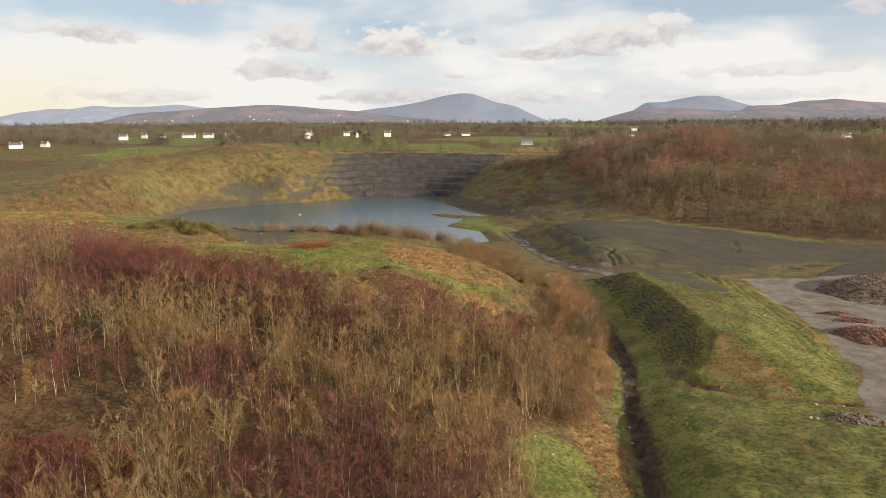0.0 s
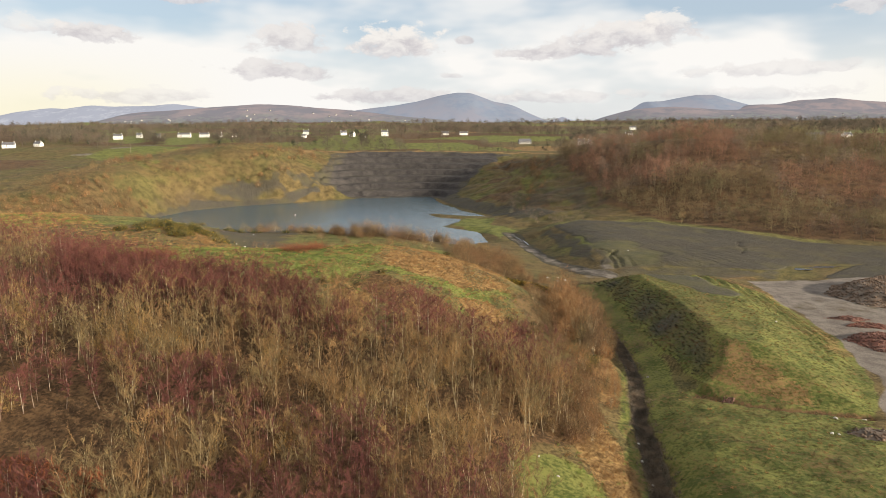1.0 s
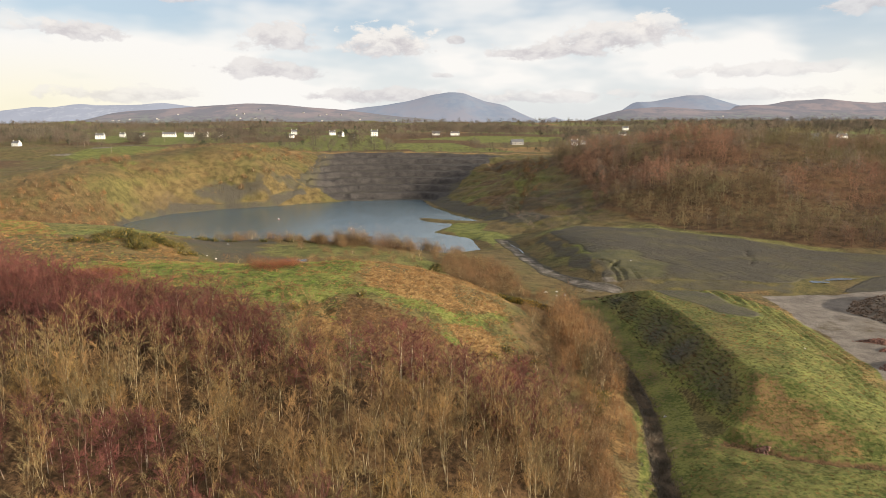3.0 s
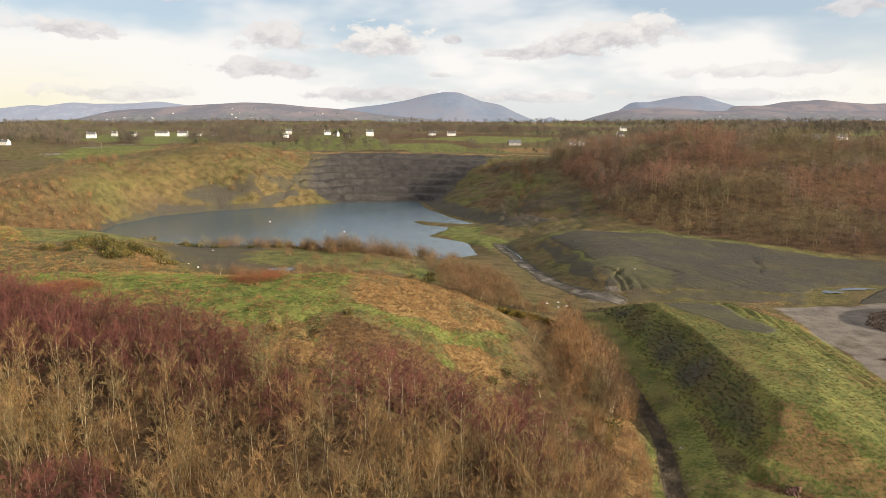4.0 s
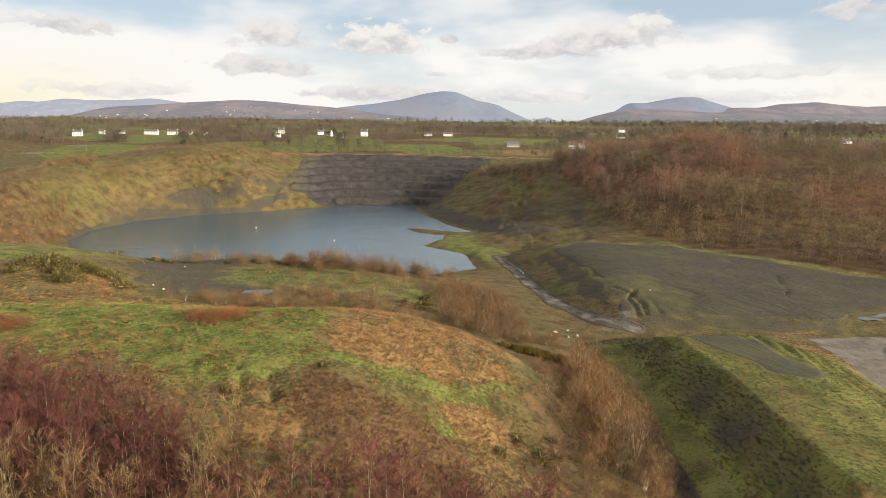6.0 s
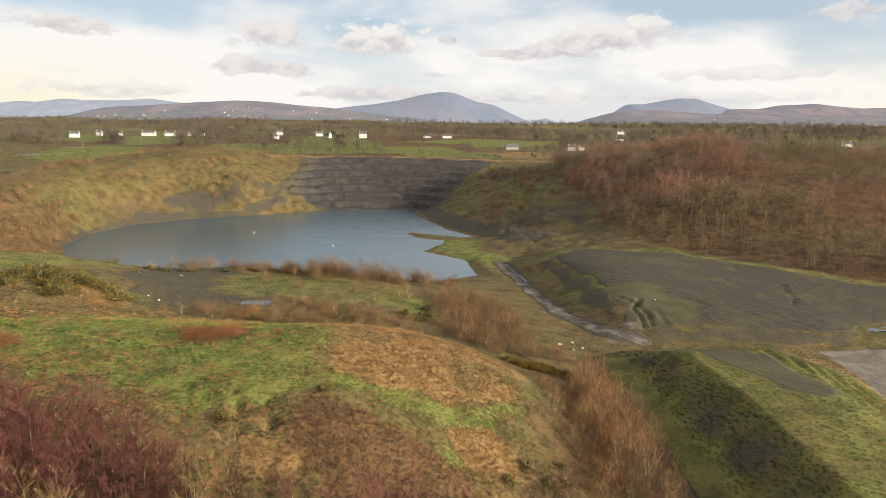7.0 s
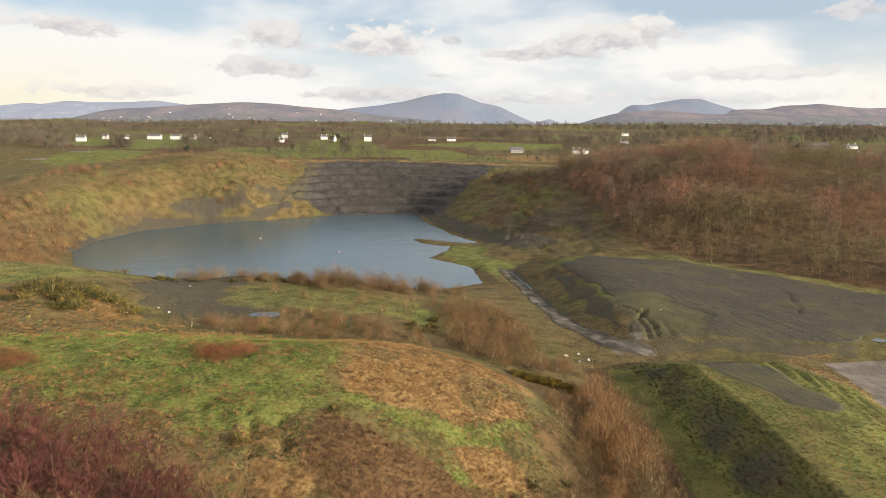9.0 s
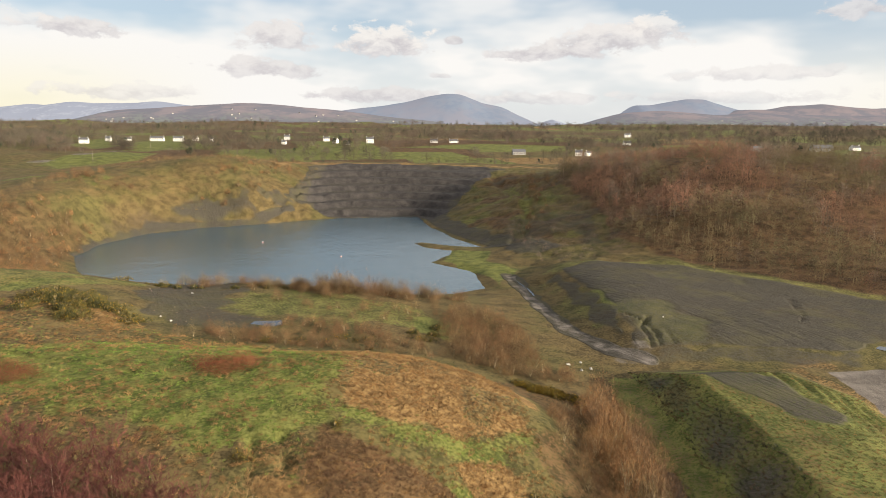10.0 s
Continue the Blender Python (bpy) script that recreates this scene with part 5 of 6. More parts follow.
st = rng.random(len(mx)) < np.clip(0.12 + 0.5 * ma[ok, 1] + 0.25 * (vnoise(mx, my, 6, 8) > 0.3), 0, 1)
stuff("field_grass", strewn(green_t, mx[~st], my[~st], mz[~st], 0.6 + 0.7 * rng.random((~st).sum()), 5), M_FIELD, "rough green grass of the field and heap", "grass")
stuff("field_straw", strewn(straw_t, mx[st], my[st], mz[st], 0.4 + 0.5 * rng.random(st.sum()), 5), M_STRAW, "scattered dry tussocks in the green field", "grass")

fx, fy = scatter(HEAP_FLANK, 0.8, 71)
dark_w = rng.random(len(fx)) < 0.6
for nm, sel, mat, lab in (("flank_weeds", dark_w, M_WEED_SHADED, "olive weeds, darkened for shade, on the heap's steep flank"), ("flank_stalks", ~dark_w, M_BROWN_TWIG, "brown dead stalks on the heap's steep flank")):
    stuff(nm, strewn(straw_t, fx[sel], fy[sel], land(fx[sel], fy[sel]), 0.6 + 0.9 * rng.random(sel.sum()), 8), mat, lab, "weeds")

# ---- the wooded hill and the trees of the plain ----
hill = [hill_tree(300 + i, 8.0 + 0.8 * (i % 4), 120) for i in range(8)]
qx, qy = scatter(HILLWOOD, 4.2, 51)
vis = (qx < 0.78 * qy + 8)
qx, qy = qx[vis], qy[vis]
qz = land(qx, qy) - 0.1
tone = 1.6 * fbm(qx, qy, 48, 9, 3) + 0.13 * rng.normal(size=len(qx)) + 0.42 * sstep(120, 190, qx) - 0.27
qs = (0.62 + 0.6 * rng.random(len(qx)) ** 1.5) * (1 + 0.75 * fbm(qx, qy, 24, 19, 2))
for nm, sel, mat, lab in (("hill_wood_brown", (tone >= -0.08) & (tone < 0.2), M_HILL, "bare brown trees covering the hill"), ("hill_wood_tan", tone < -0.08, M_OLIVE, "bare tan trees covering the hill"),
                          ("hill_wood_red", tone >= 0.2, M_HILL_RED, "bare red-brown birches covering the hill")):
    stuff(nm, strewn(hill, qx[sel], qy[sel], qz[sel], qs[sel], 7), mat, lab, "trees")
# scrub over the quarry's western and eastern slopes
low = [dome(400 + i, 2.6 + 0.5 * i, 0.62, 110, 2, 0.10)[1] for i in range(5)]
for poly, cell, sd, mat, lab, thr in (([(-232, 335), (-165, 320), (-178, 400), (-165, 445), (-130, 475), (-90, 520), (-90, 610), (-180, 560), (-225, 500)], 4.0, 1, M_TAN_TWIG, "rough tan scrub on the quarry's western slope", -0.05),
                                      ([(-232, 335), (-165, 320), (-178, 400), (-165, 445), (-130, 475), (-90, 520), (-100, 610), (-180, 560), (-225, 500)], 4.4, 2, M_BROWN_TWIG, "brown scrub on the quarry's western slope", 0.2),
                                      ([(50, 325), (90, 330), (96, 420), (88, 520), (60, 560), (44, 470), (40, 420)], 4.2, 3, M_HILL, "olive-brown scrub on the quarry's eastern slope", -0.2),
                                      ([(-215, 250), (-120, 270), (-150, 325), (-180, 340), (-230, 330)], 3.2, 5, M_TAN_TWIG, "tan-brown scrub on the pond's far bank", -0.3)):
    a, b = scatter(poly, cell, 60 + sd)
    k = fbm(a, b, 30, 70 + sd, 3) > thr
    a, b = a[k], b[k]
    stuff("slope_scrub", strewn(low, a, b, land(a, b) - 0.1, 0.35 + 0.75 * rng.random(len(a)), sd), mat, lab, "scrub")

# single small larch at the plateau's edge
larch = plant("larch_tree", birch(77, 6.0, 8, 20, 0.30), (M_BARK_TAN, M_TAN_TWIG), "small golden-tan larch at the plateau's edge", "tree", "")
larch.matrix_basis = pose(107.6, 293.6, hgt(107.6, 293.6) - 0.1)

# hedges, hedgerow trees and copses of the plain
trees = [far_tree(500 + i, 10.5 + (i % 4), 85, 0.40, True, 0.5) for i in range(6)]
r = np.random.default_rng(90)
X, Y, S = [], [], []


def row(x0, y0, x1, y1, gap, size, loose=2.0):
    n = max(2, int(math.hypot(x1 - x0, y1 - y0) / gap))
    t = np.linspace(0, 1, n)
    X.append(x0 + (x1 - x0) * t + r.normal(0, loose, n))
    Y.append(y0 + (y1 - y0) * t + r.normal(0, loose, n))
    S.append(size * (0.6 + 0.6 * r.random(n)))


row(-150, 690, 150, 715, 9, 0.85)
row(-58, 705, 30, 690, 9, 1.0, 1.0)
row(-200, 660, 130, 672, 5, 0.4, 4)
row(40, 680, 170, 700, 6, 0.6, 5)
row(-160, 740, 20, 770, 7, 0.8, 5)
row(60, 790, 330, 760, 8, 0.8, 5)
row(-420, 800, 420, 850, 8, 0.8, 8)
row(-700, 930, 700, 960, 9, 0.95, 14)
for i in range(44):
    y = 780 * (4.0 ** (i / 44))
    x = r.uniform(-0.8, 0.8) * y
    ln = r.uniform(150, 500) * y / 1200
    row(x - ln, y + r.normal(0, 0.06) * ln, x + ln, y + r.normal(0, 0.06) * ln, 9 * y / 1100, 0.9 + y / 6000, 0.012 * y)
for i in range(300):
    y = 760 * (3.9 ** r.random())
    x = r.uniform(-0.78, 0.78) * y
    w = r.uniform(10, 42) * y / 1000
    n = int(5 + 16 * r.random())
    X.append(x + r.normal(0, w * 1.7, n))
    Y.append(y + r.normal(0, w * 0.6, n))
    S.append((0.8 + y / 5000) * (0.6 + 0.7 * r.random(n)))
X, Y, S = map(np.concatenate, (X, Y, S))
thin = r.random(len(X)) < np.interp(Y, [700, 900, 1500, 3000], [1.0, 0.8, 0.55, 0.45])
X, Y, S = X[thin], Y[thin], S[thin]
CLEAR = [(-74, 880, 12), (163, 760, 14), (-372, 980, 30), (-423, 872, 12), (-201, 992, 9), (-136, 930, 9), (97, 766, 10), (382, 1318, 12)]
ok = np.ones(len(X), bool)
for cx_, cy_, cr_ in CLEAR:
    ok &= ~((np.abs(X - cx_ * Y / cy_) < cr_) & (Y < cy_ + 4) & (Y > cy_ - 120))
for mead in MEADOWS:
    for d in (0, 25, 55):
        ok &= ~((signed(X * (1 + d / Y), Y + d, mead) > 3) & (r.random(len(X)) < (1.0 if d == 0 else 0.75)))
X, Y, S = X[ok], Y[ok], S[ok]
Z = land(X, Y) - 0.2
ever = r.random(len(X)) < 0.05
stuff("plain_trees", strewn(trees, X[~ever], Y[~ever], Z[~ever], S[~ever], 3), M_FARTREE, "bare hedgerow trees and copses on the plain", "trees")
firs = [far_tree(540 + i, 9, 110, 0.7, True, 0.3) for i in range(2)]
stuff("plain_evergreens", strewn(firs, X[ever], Y[ever], Z[ever], S[ever], 3), M_EVERGREEN, "dark evergreen trees among the fields", "trees")
# hedges on the western fields
hx2, hy2 = [], []
for x0, y0, x1, y1 in ((-330, 560, -190, 640), (-420, 640, -180, 720), (-180, 640, -120, 650), (-300, 600, -330, 720), (-500, 760, -150, 770), (-210, 640, -150, 770), (-160, 640, -110, 740)):
    n = int(math.hypot(x1 - x0, y1 - y0) / 2.2)
    t = np.linspace(0, 1, n)
    hx2.append(x0 + (x1 - x0) * t + r.normal(0, 1.2, n))
    hy2.append(y0 + (y1 - y0) * t + r.normal(0, 1.2, n))
for mead in MEADOWS:
    for (x0, y0), (x1, y1) in zip(mead, mead[1:] + mead[:1]):
        n = int(math.hypot(x1 - x0, y1 - y0) / 3.0)
        t = np.linspace(0, 1, n)
        hx2.append(x0 + (x1 - x0) * t + r.normal(0, 1.0, n))
        hy2.append(y0 + (y1 - y0) * t + r.normal(0, 1.0, n))
hx2, hy2 = np.concatenate(hx2), np.concatenate(hy2)
stuff("hedges", strewn(low, hx2, hy2, land(hx2, hy2) - 0.1, 0.28 + 0.3 * r.random(len(hx2)), 8), M_FARTREE, "dark bare hedges between the western fields", "hedge")


# ---- houses of the plain ----
def box(bm, x0, x1, y0, y1, z0, z1):
    vs = [bm.verts.new(p) for p in ((x0, y0, z0), (x1, y0, z0), (x1, y1, z0), (x0, y1, z0), (x0, y0, z1), (x1, y0, z1), (x1, y1, z1), (x0, y1, z1))]
    for f in ((3, 2, 1, 0), (4, 5, 6, 7), (0, 1, 5, 4), (1, 2, 6, 5), (2, 3, 7, 6), (3, 0, 4, 7)):
        bm.faces.new([vs[i] for i in f])


def bpart(name, boxes, material, parent, label=""):
    bm = bmesh.new()
    for b in boxes:
        box(bm, *b)
    me = bpy.data.meshes.new(name)
    bm.to_mesh(me)
    bm.free()
    me.materials.append(material)
    return part(name, me, parent, label)


def house(x, y, turn, w, d, h, bays, label, storeys=2, wall=M_WHITE, chimneys=2, sink=0.4):
    root = tagged(new("house"), label, "house", "houses of the plain")
    bm = bmesh.new()
    box(bm, -w / 2, w / 2, -d / 2, d / 2, -1.5, h)
    rise = d * 0.42
    for s in (-1, 1):
        vs = [bm.verts.new((s * w / 2, -d / 2, h)), bm.verts.new((s * w / 2, d / 2, h)), bm.verts.new((s * w / 2, 0, h + rise))]
        bm.faces.new(vs if s > 0 else vs[::-1])
    me = bpy.data.meshes.new("wall")
    bm.to_mesh(me)
    me.materials.append(wall)
    part("wall", me, root)
    bm = bmesh.new()
    o, t = 0.35, 0.22
    for s in (-1, 1):
        p = [(-w / 2 - o, s * (d / 2 + o), h - o * 0.84), (w / 2 + o, s * (d / 2 + o), h - o * 0.84), (w / 2 + o, 0, h + rise), (-w / 2 - o, 0, h + rise)]
        a = [bm.verts.new(q) for q in p]
        b = [bm.verts.new((q[0], q[1], q[2] + t)) for q in p]
        for f in (a[::-1], b, [a[0], a[1], b[1], b[0]], [a[1], a[2], b[2], b[1]], [a[2], a[3], b[3], b[2]], [a[3], a[0], b[0], b[3]]):
            bm.faces.new(f)
    bmesh.ops.recalc_face_normals(bm, faces=bm.faces[:])
    me = bpy.data.meshes.new("roof")
    bm.to_mesh(me)
    me.materials.append(M_ROOF)
    roof = part("roof", me, root, "dark slate roof")
    for i in range(chimneys):
        cx = (-w / 2 + 0.9) if i == 0 else (w / 2 - 0.9)
        bpart("chimney", [(cx - 0.5, cx + 0.5, -0.5, 0.5, h + rise - 0.8, h + rise + 1.3)], wall, roof)
    for s in range(storeys):
        for i in range(bays):
            cx = -w / 2 + w * (i + 0.5) / bays
            z0 = 0.9 + s * 2.7
            if s == 0 and i == bays // 2:
                bpart("door", [(cx - 0.5, cx + 0.5, -d / 2 - 0.05, -d / 2 + 0.1, 0, 2.05)], M_WOOD, root, "dark wooden door")
                continue
            win = bpart("window", [(cx - 0.55, cx + 0.55, -d / 2 - 0.04, -d / 2 + 0.1, z0, z0 + 1.35)], M_GLASS, root, "dark glazed window")
            bpart("sill", [(cx - 0.65, cx + 0.65, -d / 2 - 0.14, -d / 2, z0 - 0.12, z0 - 0.02)], wall, win)
    root.matrix_basis = pose(x, y, hgt(x, y) + sink * 0.8, 0, 0, turn) @ Matrix.Scale(0.7, 4)
    return root


WH = "white rendered two-storey house with a slate roof"
house(-74, 880, 8, 13, 8, 6.6, 4, "tall white house with a slate roof and two chimneys")
house(161, 760, -14, 11, 7, 5.4, 3, WH)
house(172, 764, 30, 9, 6, 4.0, 2, "low white wing of a farmhouse with a slate roof", 1, M_WHITE, 1)
for hx_, hy_, ang, w_, d_, h_, bays_, lab_, st_ in ((-423, 872, 12, 15, 8, 6.0, 4, WH, 2), (-426, 940, 0, 10, 7, 5.6, 3, WH, 2), (-408, 958, 25, 12, 7, 4.2, 3, "low white cottage with a slate roof", 1),
                                                    (-378, 980, 4, 26, 8, 5.6, 8, "long white terrace of houses with a slate roof", 2), (-350, 984, 4, 20, 8, 5.6, 6, "long white terrace of houses with a slate roof", 2),
                                                    (-331, 996, -20, 11, 7, 5.2, 3, WH, 2), (-307, 990, 10, 9, 7, 4.6, 2, "low white cottage with a slate roof", 1), (-201, 992, 15, 12, 8, 6.6, 3, WH, 2),
                                                    (-178, 866, -8, 8, 6, 4.0, 2, "low white cottage with a slate roof", 1), (-136, 930, 20, 12, 7, 5.0, 3, WH, 2), (-117, 880, -30, 9, 7, 5.4, 2, WH, 2),
                                                    (-99, 858, 6, 6, 5, 3.6, 2, "low white cottage with a slate roof", 1), (6, 890, 0, 14, 7, 3.6, 4, "low white cottage with a slate roof", 1),
                                                    (31, 893, 8, 16, 7, 3.4, 4, "low white cottage with a slate roof", 1), (382, 1318, 0, 17, 9, 6.5, 4, WH, 2), (263, 927, 0, 14, 8, 4.0, 3, "low pale cottage with a slate roof", 1),
                                                    (-490, 754, 20, 18, 9, 5.0, 4, WH, 2), (-466, 770, -10, 12, 8, 4.2, 3, "low white cottage with a slate roof", 1), (512, 836, 10, 16, 9, 4.0, 3, "low pale cottage with a slate roof", 1)):
    house(hx_, hy_, ang, w_, d_, h_, bays_, lab_, st_)
cottage = tagged(new("cottage"), "tiny white cottage on the far hillside", "house", "cottages of the far hills")
bpart("wall", [(-4.5, 4.5, -3, 3, -2, 4.0)], M_PALESTONE, cottage)
bpart("roof", [(-4.8, 4.8, -1.6, 1.6, 4.6, 5.8), (-4.8, 4.8, -3.3, 3.3, 4.0, 4.6)], M_ROOF, cottage)
r = np.random.default_rng(12)
for n_, (sx, sy, sz) in zip((46, 26), SLOPES):
    for i in range(n_):
        col, line_ = int(r.integers(40, 150)), int(3 + 15 * r.random() ** 2.2)
        at_ = pose(float(sx[line_, col]), float(sy[line_, col]), float(sz[line_, col]), 0, 0, float(r.uniform(-30, 30)))
        if n_ == 46 and i == 0:
            cottage.matrix_basis = at_
        else:
            copy_thing(cottage, at_)
house(97, 766, 6, 20, 10, 3.6, 5, "long grey farm shed with a dark roof", 1, M_STONE, 0)
house(465, 826, -4, 34, 14, 4.2, 6, "wide grey farm shed with a dark roof", 1, M_STONE, 0)
house(390, 832, 8, 18, 10, 3.6, 4, "grey farm shed with a dark roof", 1, M_STONE, 0)


# ---- yard rubble, stones, puddles, poles ----
def stones_on(spots, size, seed):
    """Rough little blocks, each turned its own way, joined."""
    r = np.random.default_rng(seed)
    cube = np.array([(x, y, z) for x in (-1, 1) for y in (-1, 1) for z in (-1, 1)], float)
    quads = np.array([(0, 1, 3, 2), (4, 6, 7, 5), (0, 4, 5, 1), (2, 3, 7, 6), (0, 2, 6, 4), (1, 5, 7, 3)])
    vs, fs = [], []
    for i, (x, y, z) in enumerate(spots):
        e = Euler(tuple(r.random(3) * 6.28)).to_matrix()
        v = (cube * (1 + 0.35 * r.normal(size=(8, 3)))) * size * (0.4 + r.random(3)) * (0.6 + 0.8 * r.random())
        vs.append(v @ np.array(e).T + (x, y, z))
        fs.append(quads + 8 * i)
    return np.concatenate(vs), np.concatenate(fs)


def rubble_heap(outline, height, n, size, mat, label, seed):
    """A tipped heap: an uneven core with blocks lying all over it."""
    px, py = [p[0] for p in outline], [p[1] for p in outline]
    cx, cy = sum(px) / len(px), sum(py) / len(py)
    z0 = hgt(cx, cy)
    r = np.random.default_rng(seed)

    def over(x, y):
        d = signed(x, y, outline)
        return land(x, y) + np.where(d > 0, height * sstep(0, height * 2.6, d), -0.3) + 0.25 * fbm(x, y, 3, seed, 2) * (d > 0)
    root = tagged(new("rubble_heap"), label, "rubble")
    root.location = (cx, cy, z0)
    xs, ys = np.arange(min(px) - 1, max(px) + 1, 0.8), np.arange(min(py) - 1, max(py) + 1, 0.8)
    me = sheet(xs, ys, over, "core", mat)[0]
    co = np.empty(len(me.vertices) * 3, np.float32)
    me.vertices.foreach_get("co", co)
    me.vertices.foreach_set("co", (co.reshape(-1, 3) - (cx, cy, z0)).astype(np.float32).ravel())
    part("core", me, root)
    x, y = r.uniform(min(px), max(px), n * 3), r.uniform(min(py), max(py), n * 3)
    k = signed(x, y, outline) > -0.4
    x, y = x[k][:n], y[k][:n]
    v, f = stones_on(np.stack([x - cx, y - cy, over(x, y) - z0 + 0.05], 1), size, seed)
    tagged(part("loose_rubble", mesh_from("loose_rubble", v, f, mat), root), kind="stuff")
    return root


rubble_heap([(107, 183), (116, 194), (128, 199), (142, 198), (150, 186), (140, 172), (122, 163), (110, 170)], 3.4, 2400, 0.17, M_SPOIL, "long heap of grey-brown demolition rubble on the yard", 1)
rubble_heap([(86, 140), (93, 145), (101, 142), (104, 134), (97, 130), (89, 133)], 1.9, 1000, 0.15, M_BRICK, "heap of red-brown brick rubble on the yard", 2)
rubble_heap([(93, 150), (97, 153), (104, 151), (102, 148)], 0.7, 260, 0.13, M_BRICK, "low row of broken bricks on the yard", 3)
rubble_heap([(92, 157), (98, 159), (103, 156), (98, 154)], 0.6, 240, 0.13, M_BRICK, "low row of broken bricks on the yard", 4)
rubble_heap([(58, 94), (62, 96.5), (68, 95), (67, 90.5), (61, 91)], 0.7, 260, 0.11, M_SPOIL, "small heap of stony soil in the field", 5)
rubble_heap([(46.5, 109.5), (48.2, 110.4), (49.5, 109.2), (48, 108)], 0.5, 60, 0.14, M_BRICK, "little heap of red brick in the grass", 6)


def boulder(seed, size, mat):
    bm = bmesh.new()
    bmesh.ops.create_icosphere(bm, subdivisions=2, radius=size)
    r = np.random.default_rng(seed)
    k = 0.75 + 0.5 * r.random(3)
    for v in bm.verts:
        n = noise.noise(v.co * (1.1 / size) + Vector((seed, 0, 0)))
        v.co = Vector((v.co.x * k[0], v.co.y * k[1], v.co.z * k[2] * 0.8)) * (1 + 0.35 * n)
    me = bpy.data.meshes.new("boulder")
    bm.to_mesh(me)
    me.materials.append(mat)
    return me


for i, (x, y, s, mat, lab) in enumerate(((33, 202.4, 0.9, M_PALESTONE, "pale boulder beside the track"), (36.5, 205, 0.6, M_PALESTONE, "pale boulder beside the track"), (35.2, 198.6, 0.7, M_STONE, "grey boulder beside the track"),
                                         (37.8, 200.2, 0.8, M_STONE, "grey boulder beside the track"), (39.2, 123.6, 0.35, M_PALESTONE, "white stone on the ditch bank"), (56.2, 93.6, 0.4, M_PALESTONE, "white stone in the field"),
                                         (57.0, 93.2, 0.3, M_PALESTONE, "white stone in the field"), (66.3, 101.6, 0.6, M_PALESTONE, "pale block at the heap's foot"), (61, 100.6, 0.5, M_STONE, "grey block at the heap's foot"),
                                         (72, 141, 0.35, M_PALESTONE, "white stone on the heap"), (66.2, 232.5, 0.4, M_PALESTONE, "white stone on the slate plateau"), (-64, 207, 0.5, M_PALESTONE, "pale rock in the hollow"),
                                         (-61, 205.5, 0.6, M_PALESTONE, "pale rock in the hollow"), (-67, 236, 0.5, M_STONE, "grey rock in the hollow"), (29.2, 96.3, 0.4, M_PALESTONE, "pale stone in the ditch"),
                                         (28.0, 90.5, 0.35, M_PALESTONE, "pale stone in the ditch"), (27.6, 84.5, 0.35, M_PALESTONE, "pale stone in the ditch"), (14.2, 79.5, 0.3, M_PALESTONE, "pale stone in the grass"),
                                         (12.4, 83.4, 0.25, M_PALESTONE, "pale stone in the grass"), (-160.0, 428.7, 1.2, M_PALESTONE, "pale boulder on the pond's shore"))):
    b = tagged(new("boulder", boulder(i, s, mat)), lab, "rock", "loose stones")
    b.location = (x, y, hgt(x, y) + 0.06 * s)
    b.scale = (0.6, 0.6, 0.6)


def puddle(pts, label, lift=0.10):
    cx, cy = sum(p[0] for p in pts) / len(pts), sum(p[1] for p in pts) / len(pts)
    return blob("puddle", pts, hgt(cx, cy) + lift, M_PUDDLE, label, 7, 0.5)


puddle([(-43.5, 204.5), (-38, 203.5), (-34.5, 206), (-36, 209), (-42, 208.5)], "shallow grey puddle in the hollow", 0.16)
puddle([(113, 216), (117, 213.5), (122, 213), (121, 214.8), (116, 217.5)], "pale puddle on the slate flat", 0.14)
puddle([(121, 217.5), (127, 217), (135, 219), (130, 220.5), (124, 219.6)], "pale puddle on the slate flat", 0.14)
puddle([(34, 308), (35.2, 300), (36.4, 292), (35.6, 300)], "thin puddle along the track's rut", 0.16)
puddle([(36.2, 296), (37.6, 284), (38, 276), (36.9, 284)], "thin puddle along the track's rut", 0.16)

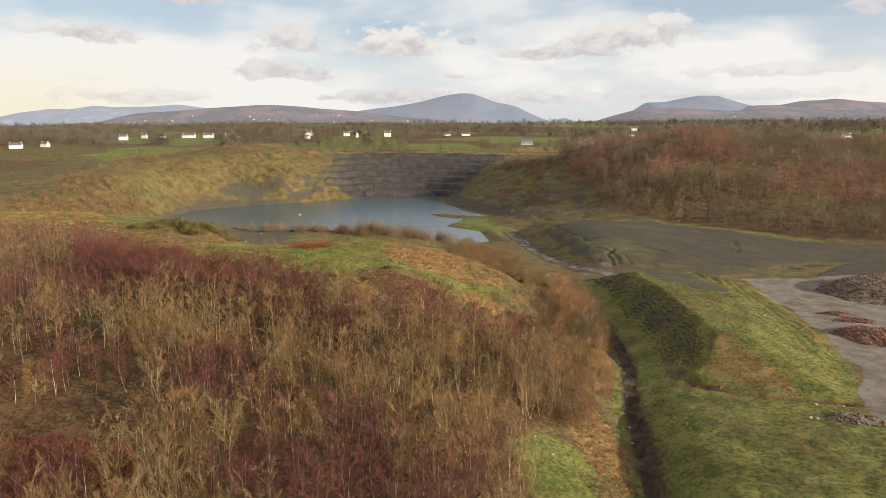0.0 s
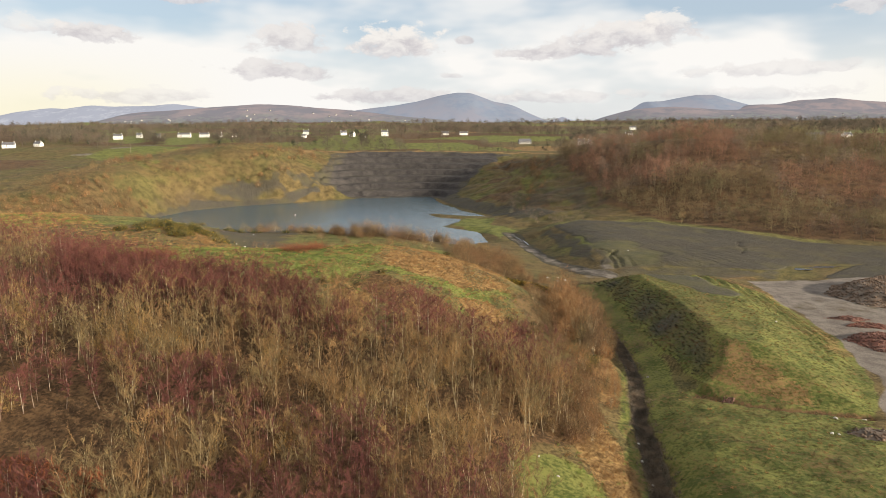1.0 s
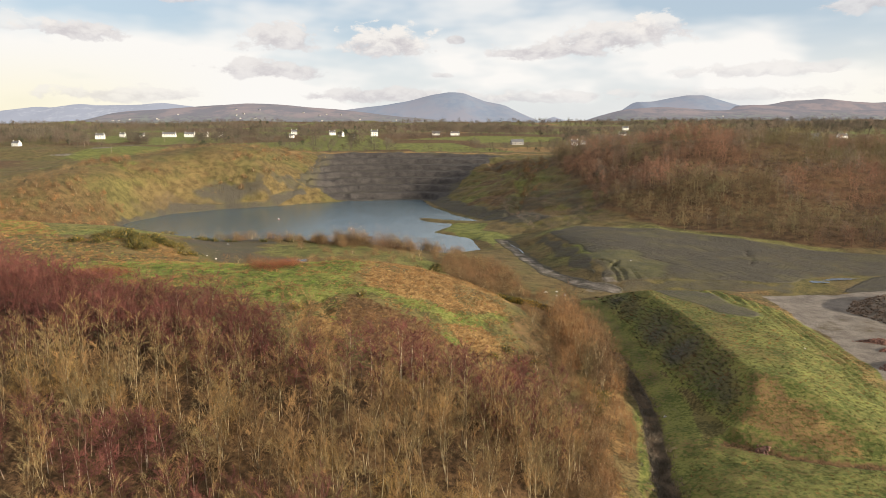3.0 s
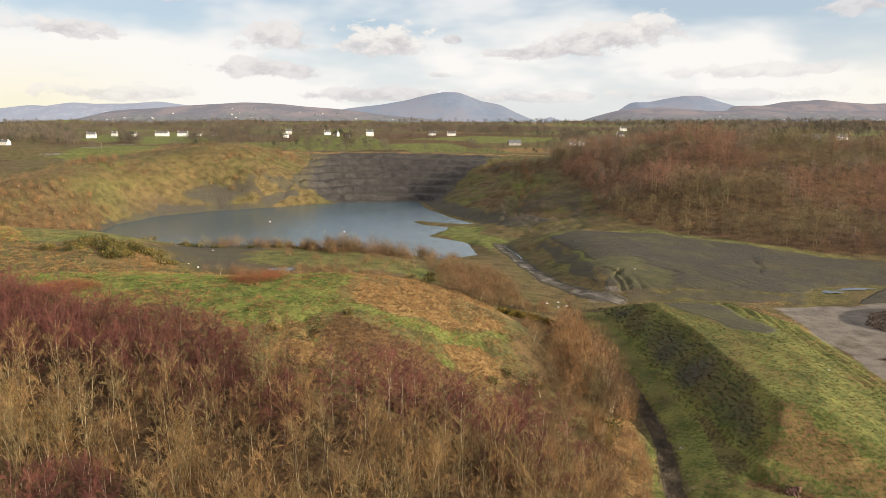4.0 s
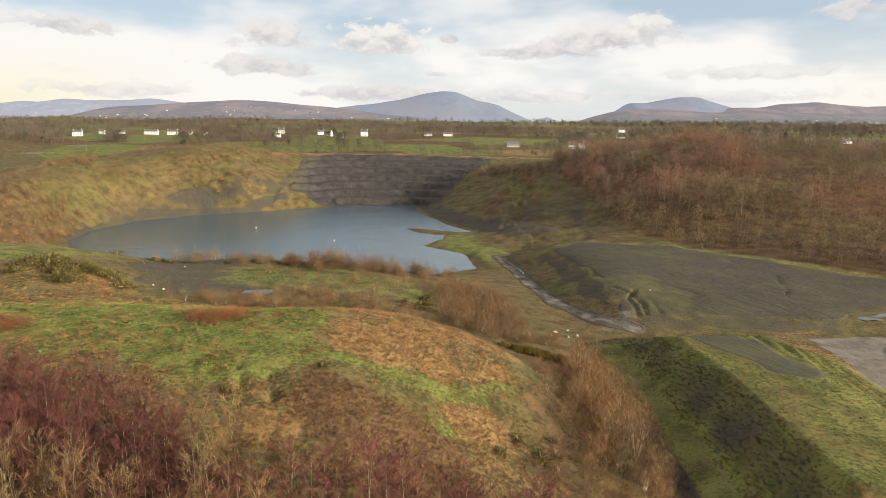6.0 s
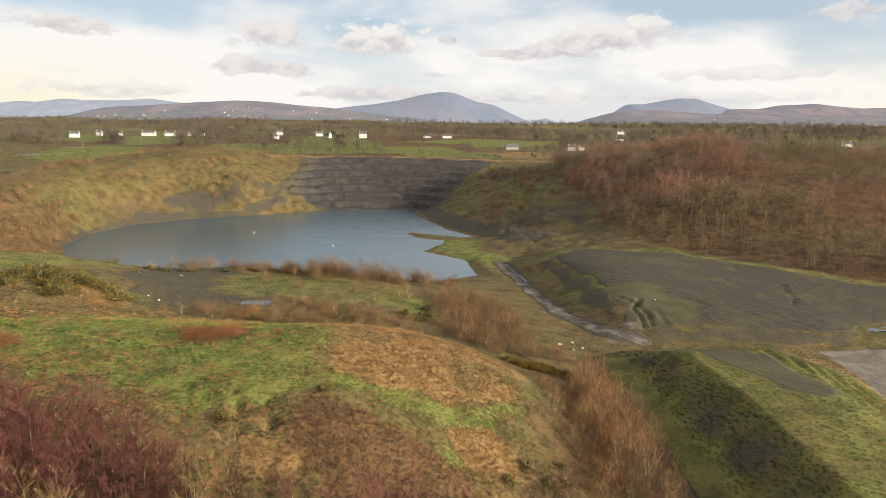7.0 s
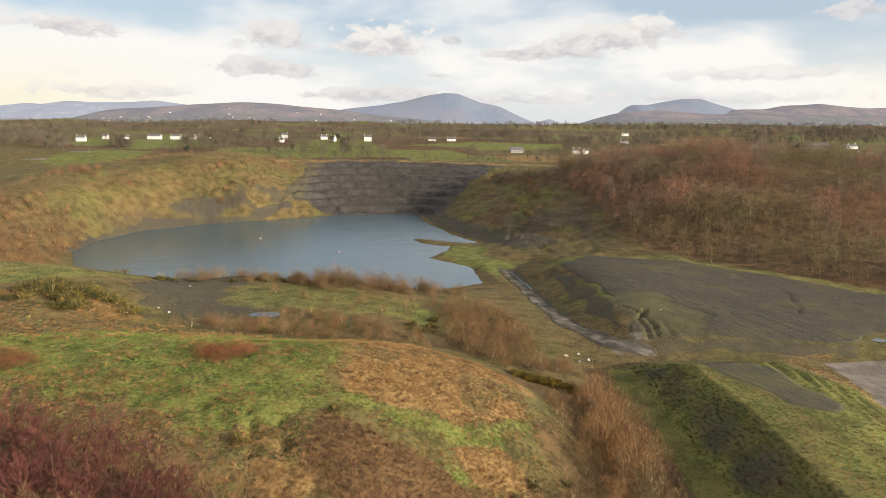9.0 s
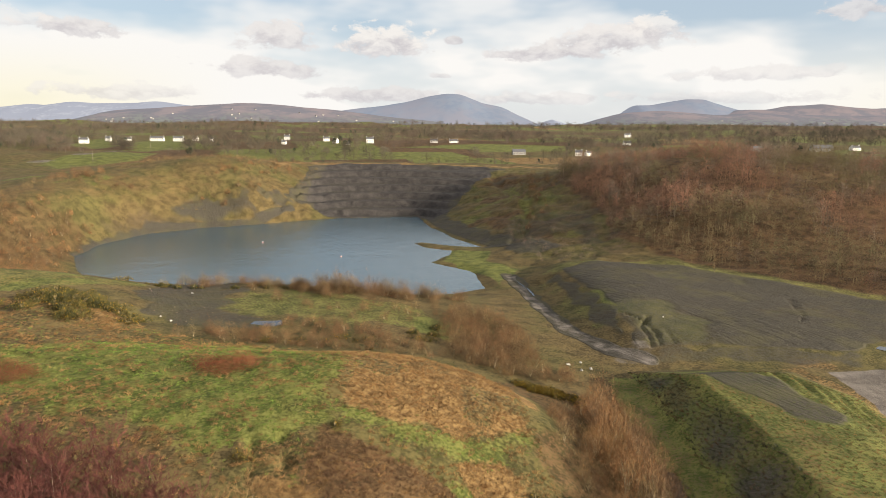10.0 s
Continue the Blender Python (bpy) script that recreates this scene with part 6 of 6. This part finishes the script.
# buoys afloat on the pond
M_BUOY = principled("buoy_plastic", two_tone((0.60, 0.56, 0.52), (0.78, 0.74, 0.70), 2.0), 0.5)
M_BUOY_RED = principled("buoy_red", two_tone((0.38, 0.05, 0.03), (0.55, 0.10, 0.06), 2.0), 0.5)
for bx, by in ((-42.2, 363.2), (-89.7, 403.4)):
    buoy = tagged(new("buoy"), "weathered white buoy with a red band on the pond", "buoy", "buoys of the pond")
    t = np.linspace(0, math.pi, 7)
    v, f = tube(np.stack([0 * t, 0 * t, 0.15 - 0.55 * np.cos(t)], 1), 0.62 * np.sin(t) + 0.01, 10)
    part("float", mesh_from("float", v, f, M_BUOY, True), buoy)
    v, f = tube([(0, 0, 0.02), (0, 0, 0.28)], [0.64, 0.64], 10)
    part("band", mesh_from("band", v, f, M_BUOY_RED, True), buoy, "faded red band")
    buoy.location, buoy.scale = (bx, by, 0.0), (0.6, 0.6, 0.6)

# slabs of slate strewn over the hollow
sx_, sy_ = scatter([(-82, 252), (-66, 256), (-56, 232), (-46, 216), (-40, 204), (-58, 203), (-70, 212), (-78, 226)], 2.6, 91)
v, f = stones_on(np.stack([sx_, sy_, land(sx_, sy_)], 1), 0.10, 19)
stuff("slate_slabs", (v, f), M_SPOIL, "broken slate slabs strewn over the hollow", "stones")

# the ditch's rushes
dl = [(25.6, 50), (26.8, 76), (29, 88), (32, 104), (37.4, 126), (39.5, 154)]
n = 4200
seg = rng.integers(1, 5, n)
tt_ = rng.random(n)
A_, B_ = np.array(dl)[seg], np.array(dl)[np.minimum(seg + 1, 5)]
q_ = A_ + (B_ - A_) * tt_[:, None] + rng.normal(0, 0.85, (n, 2))
stuff("ditch_rushes", strewn([tuft(700 + i, 8, 0.7, 0.07, 0.7) for i in range(4)], q_[:, 0], q_[:, 1], land(q_[:, 0], q_[:, 1]) - 0.05, 0.5 + 0.7 * rng.random(n), 5), M_RUSH,
      "grey-brown dead rushes choking the ditch", "rushes")


def utility_pole(x, y, h):
    root = tagged(new("utility_pole"), "weathered wooden utility pole with a crossarm", "pole", "poles across the fields")
    v, f = tube([(0, 0, -0.5), (0, 0, h)], [0.16, 0.11], 8)
    part("post", mesh_from("post", v, f, M_WOOD), root)
    bpart("crossarm", [(-0.9, 0.9, -0.06, 0.06, h - 0.6, h - 0.46)], M_WOOD, root)
    for k in (-0.75, 0, 0.75):
        bpart("insulator", [(k - 0.05, k + 0.05, -0.05, 0.05, h - 0.46, h - 0.26)], M_PALESTONE, root)
    root.location = (x, y, hgt(x, y))


for x, y, h in ((-329, 704, 10), (-320, 818, 9), (-250, 900, 9), (330, 905, 9), (395, 900, 9)):
    utility_pole(x, y, h)
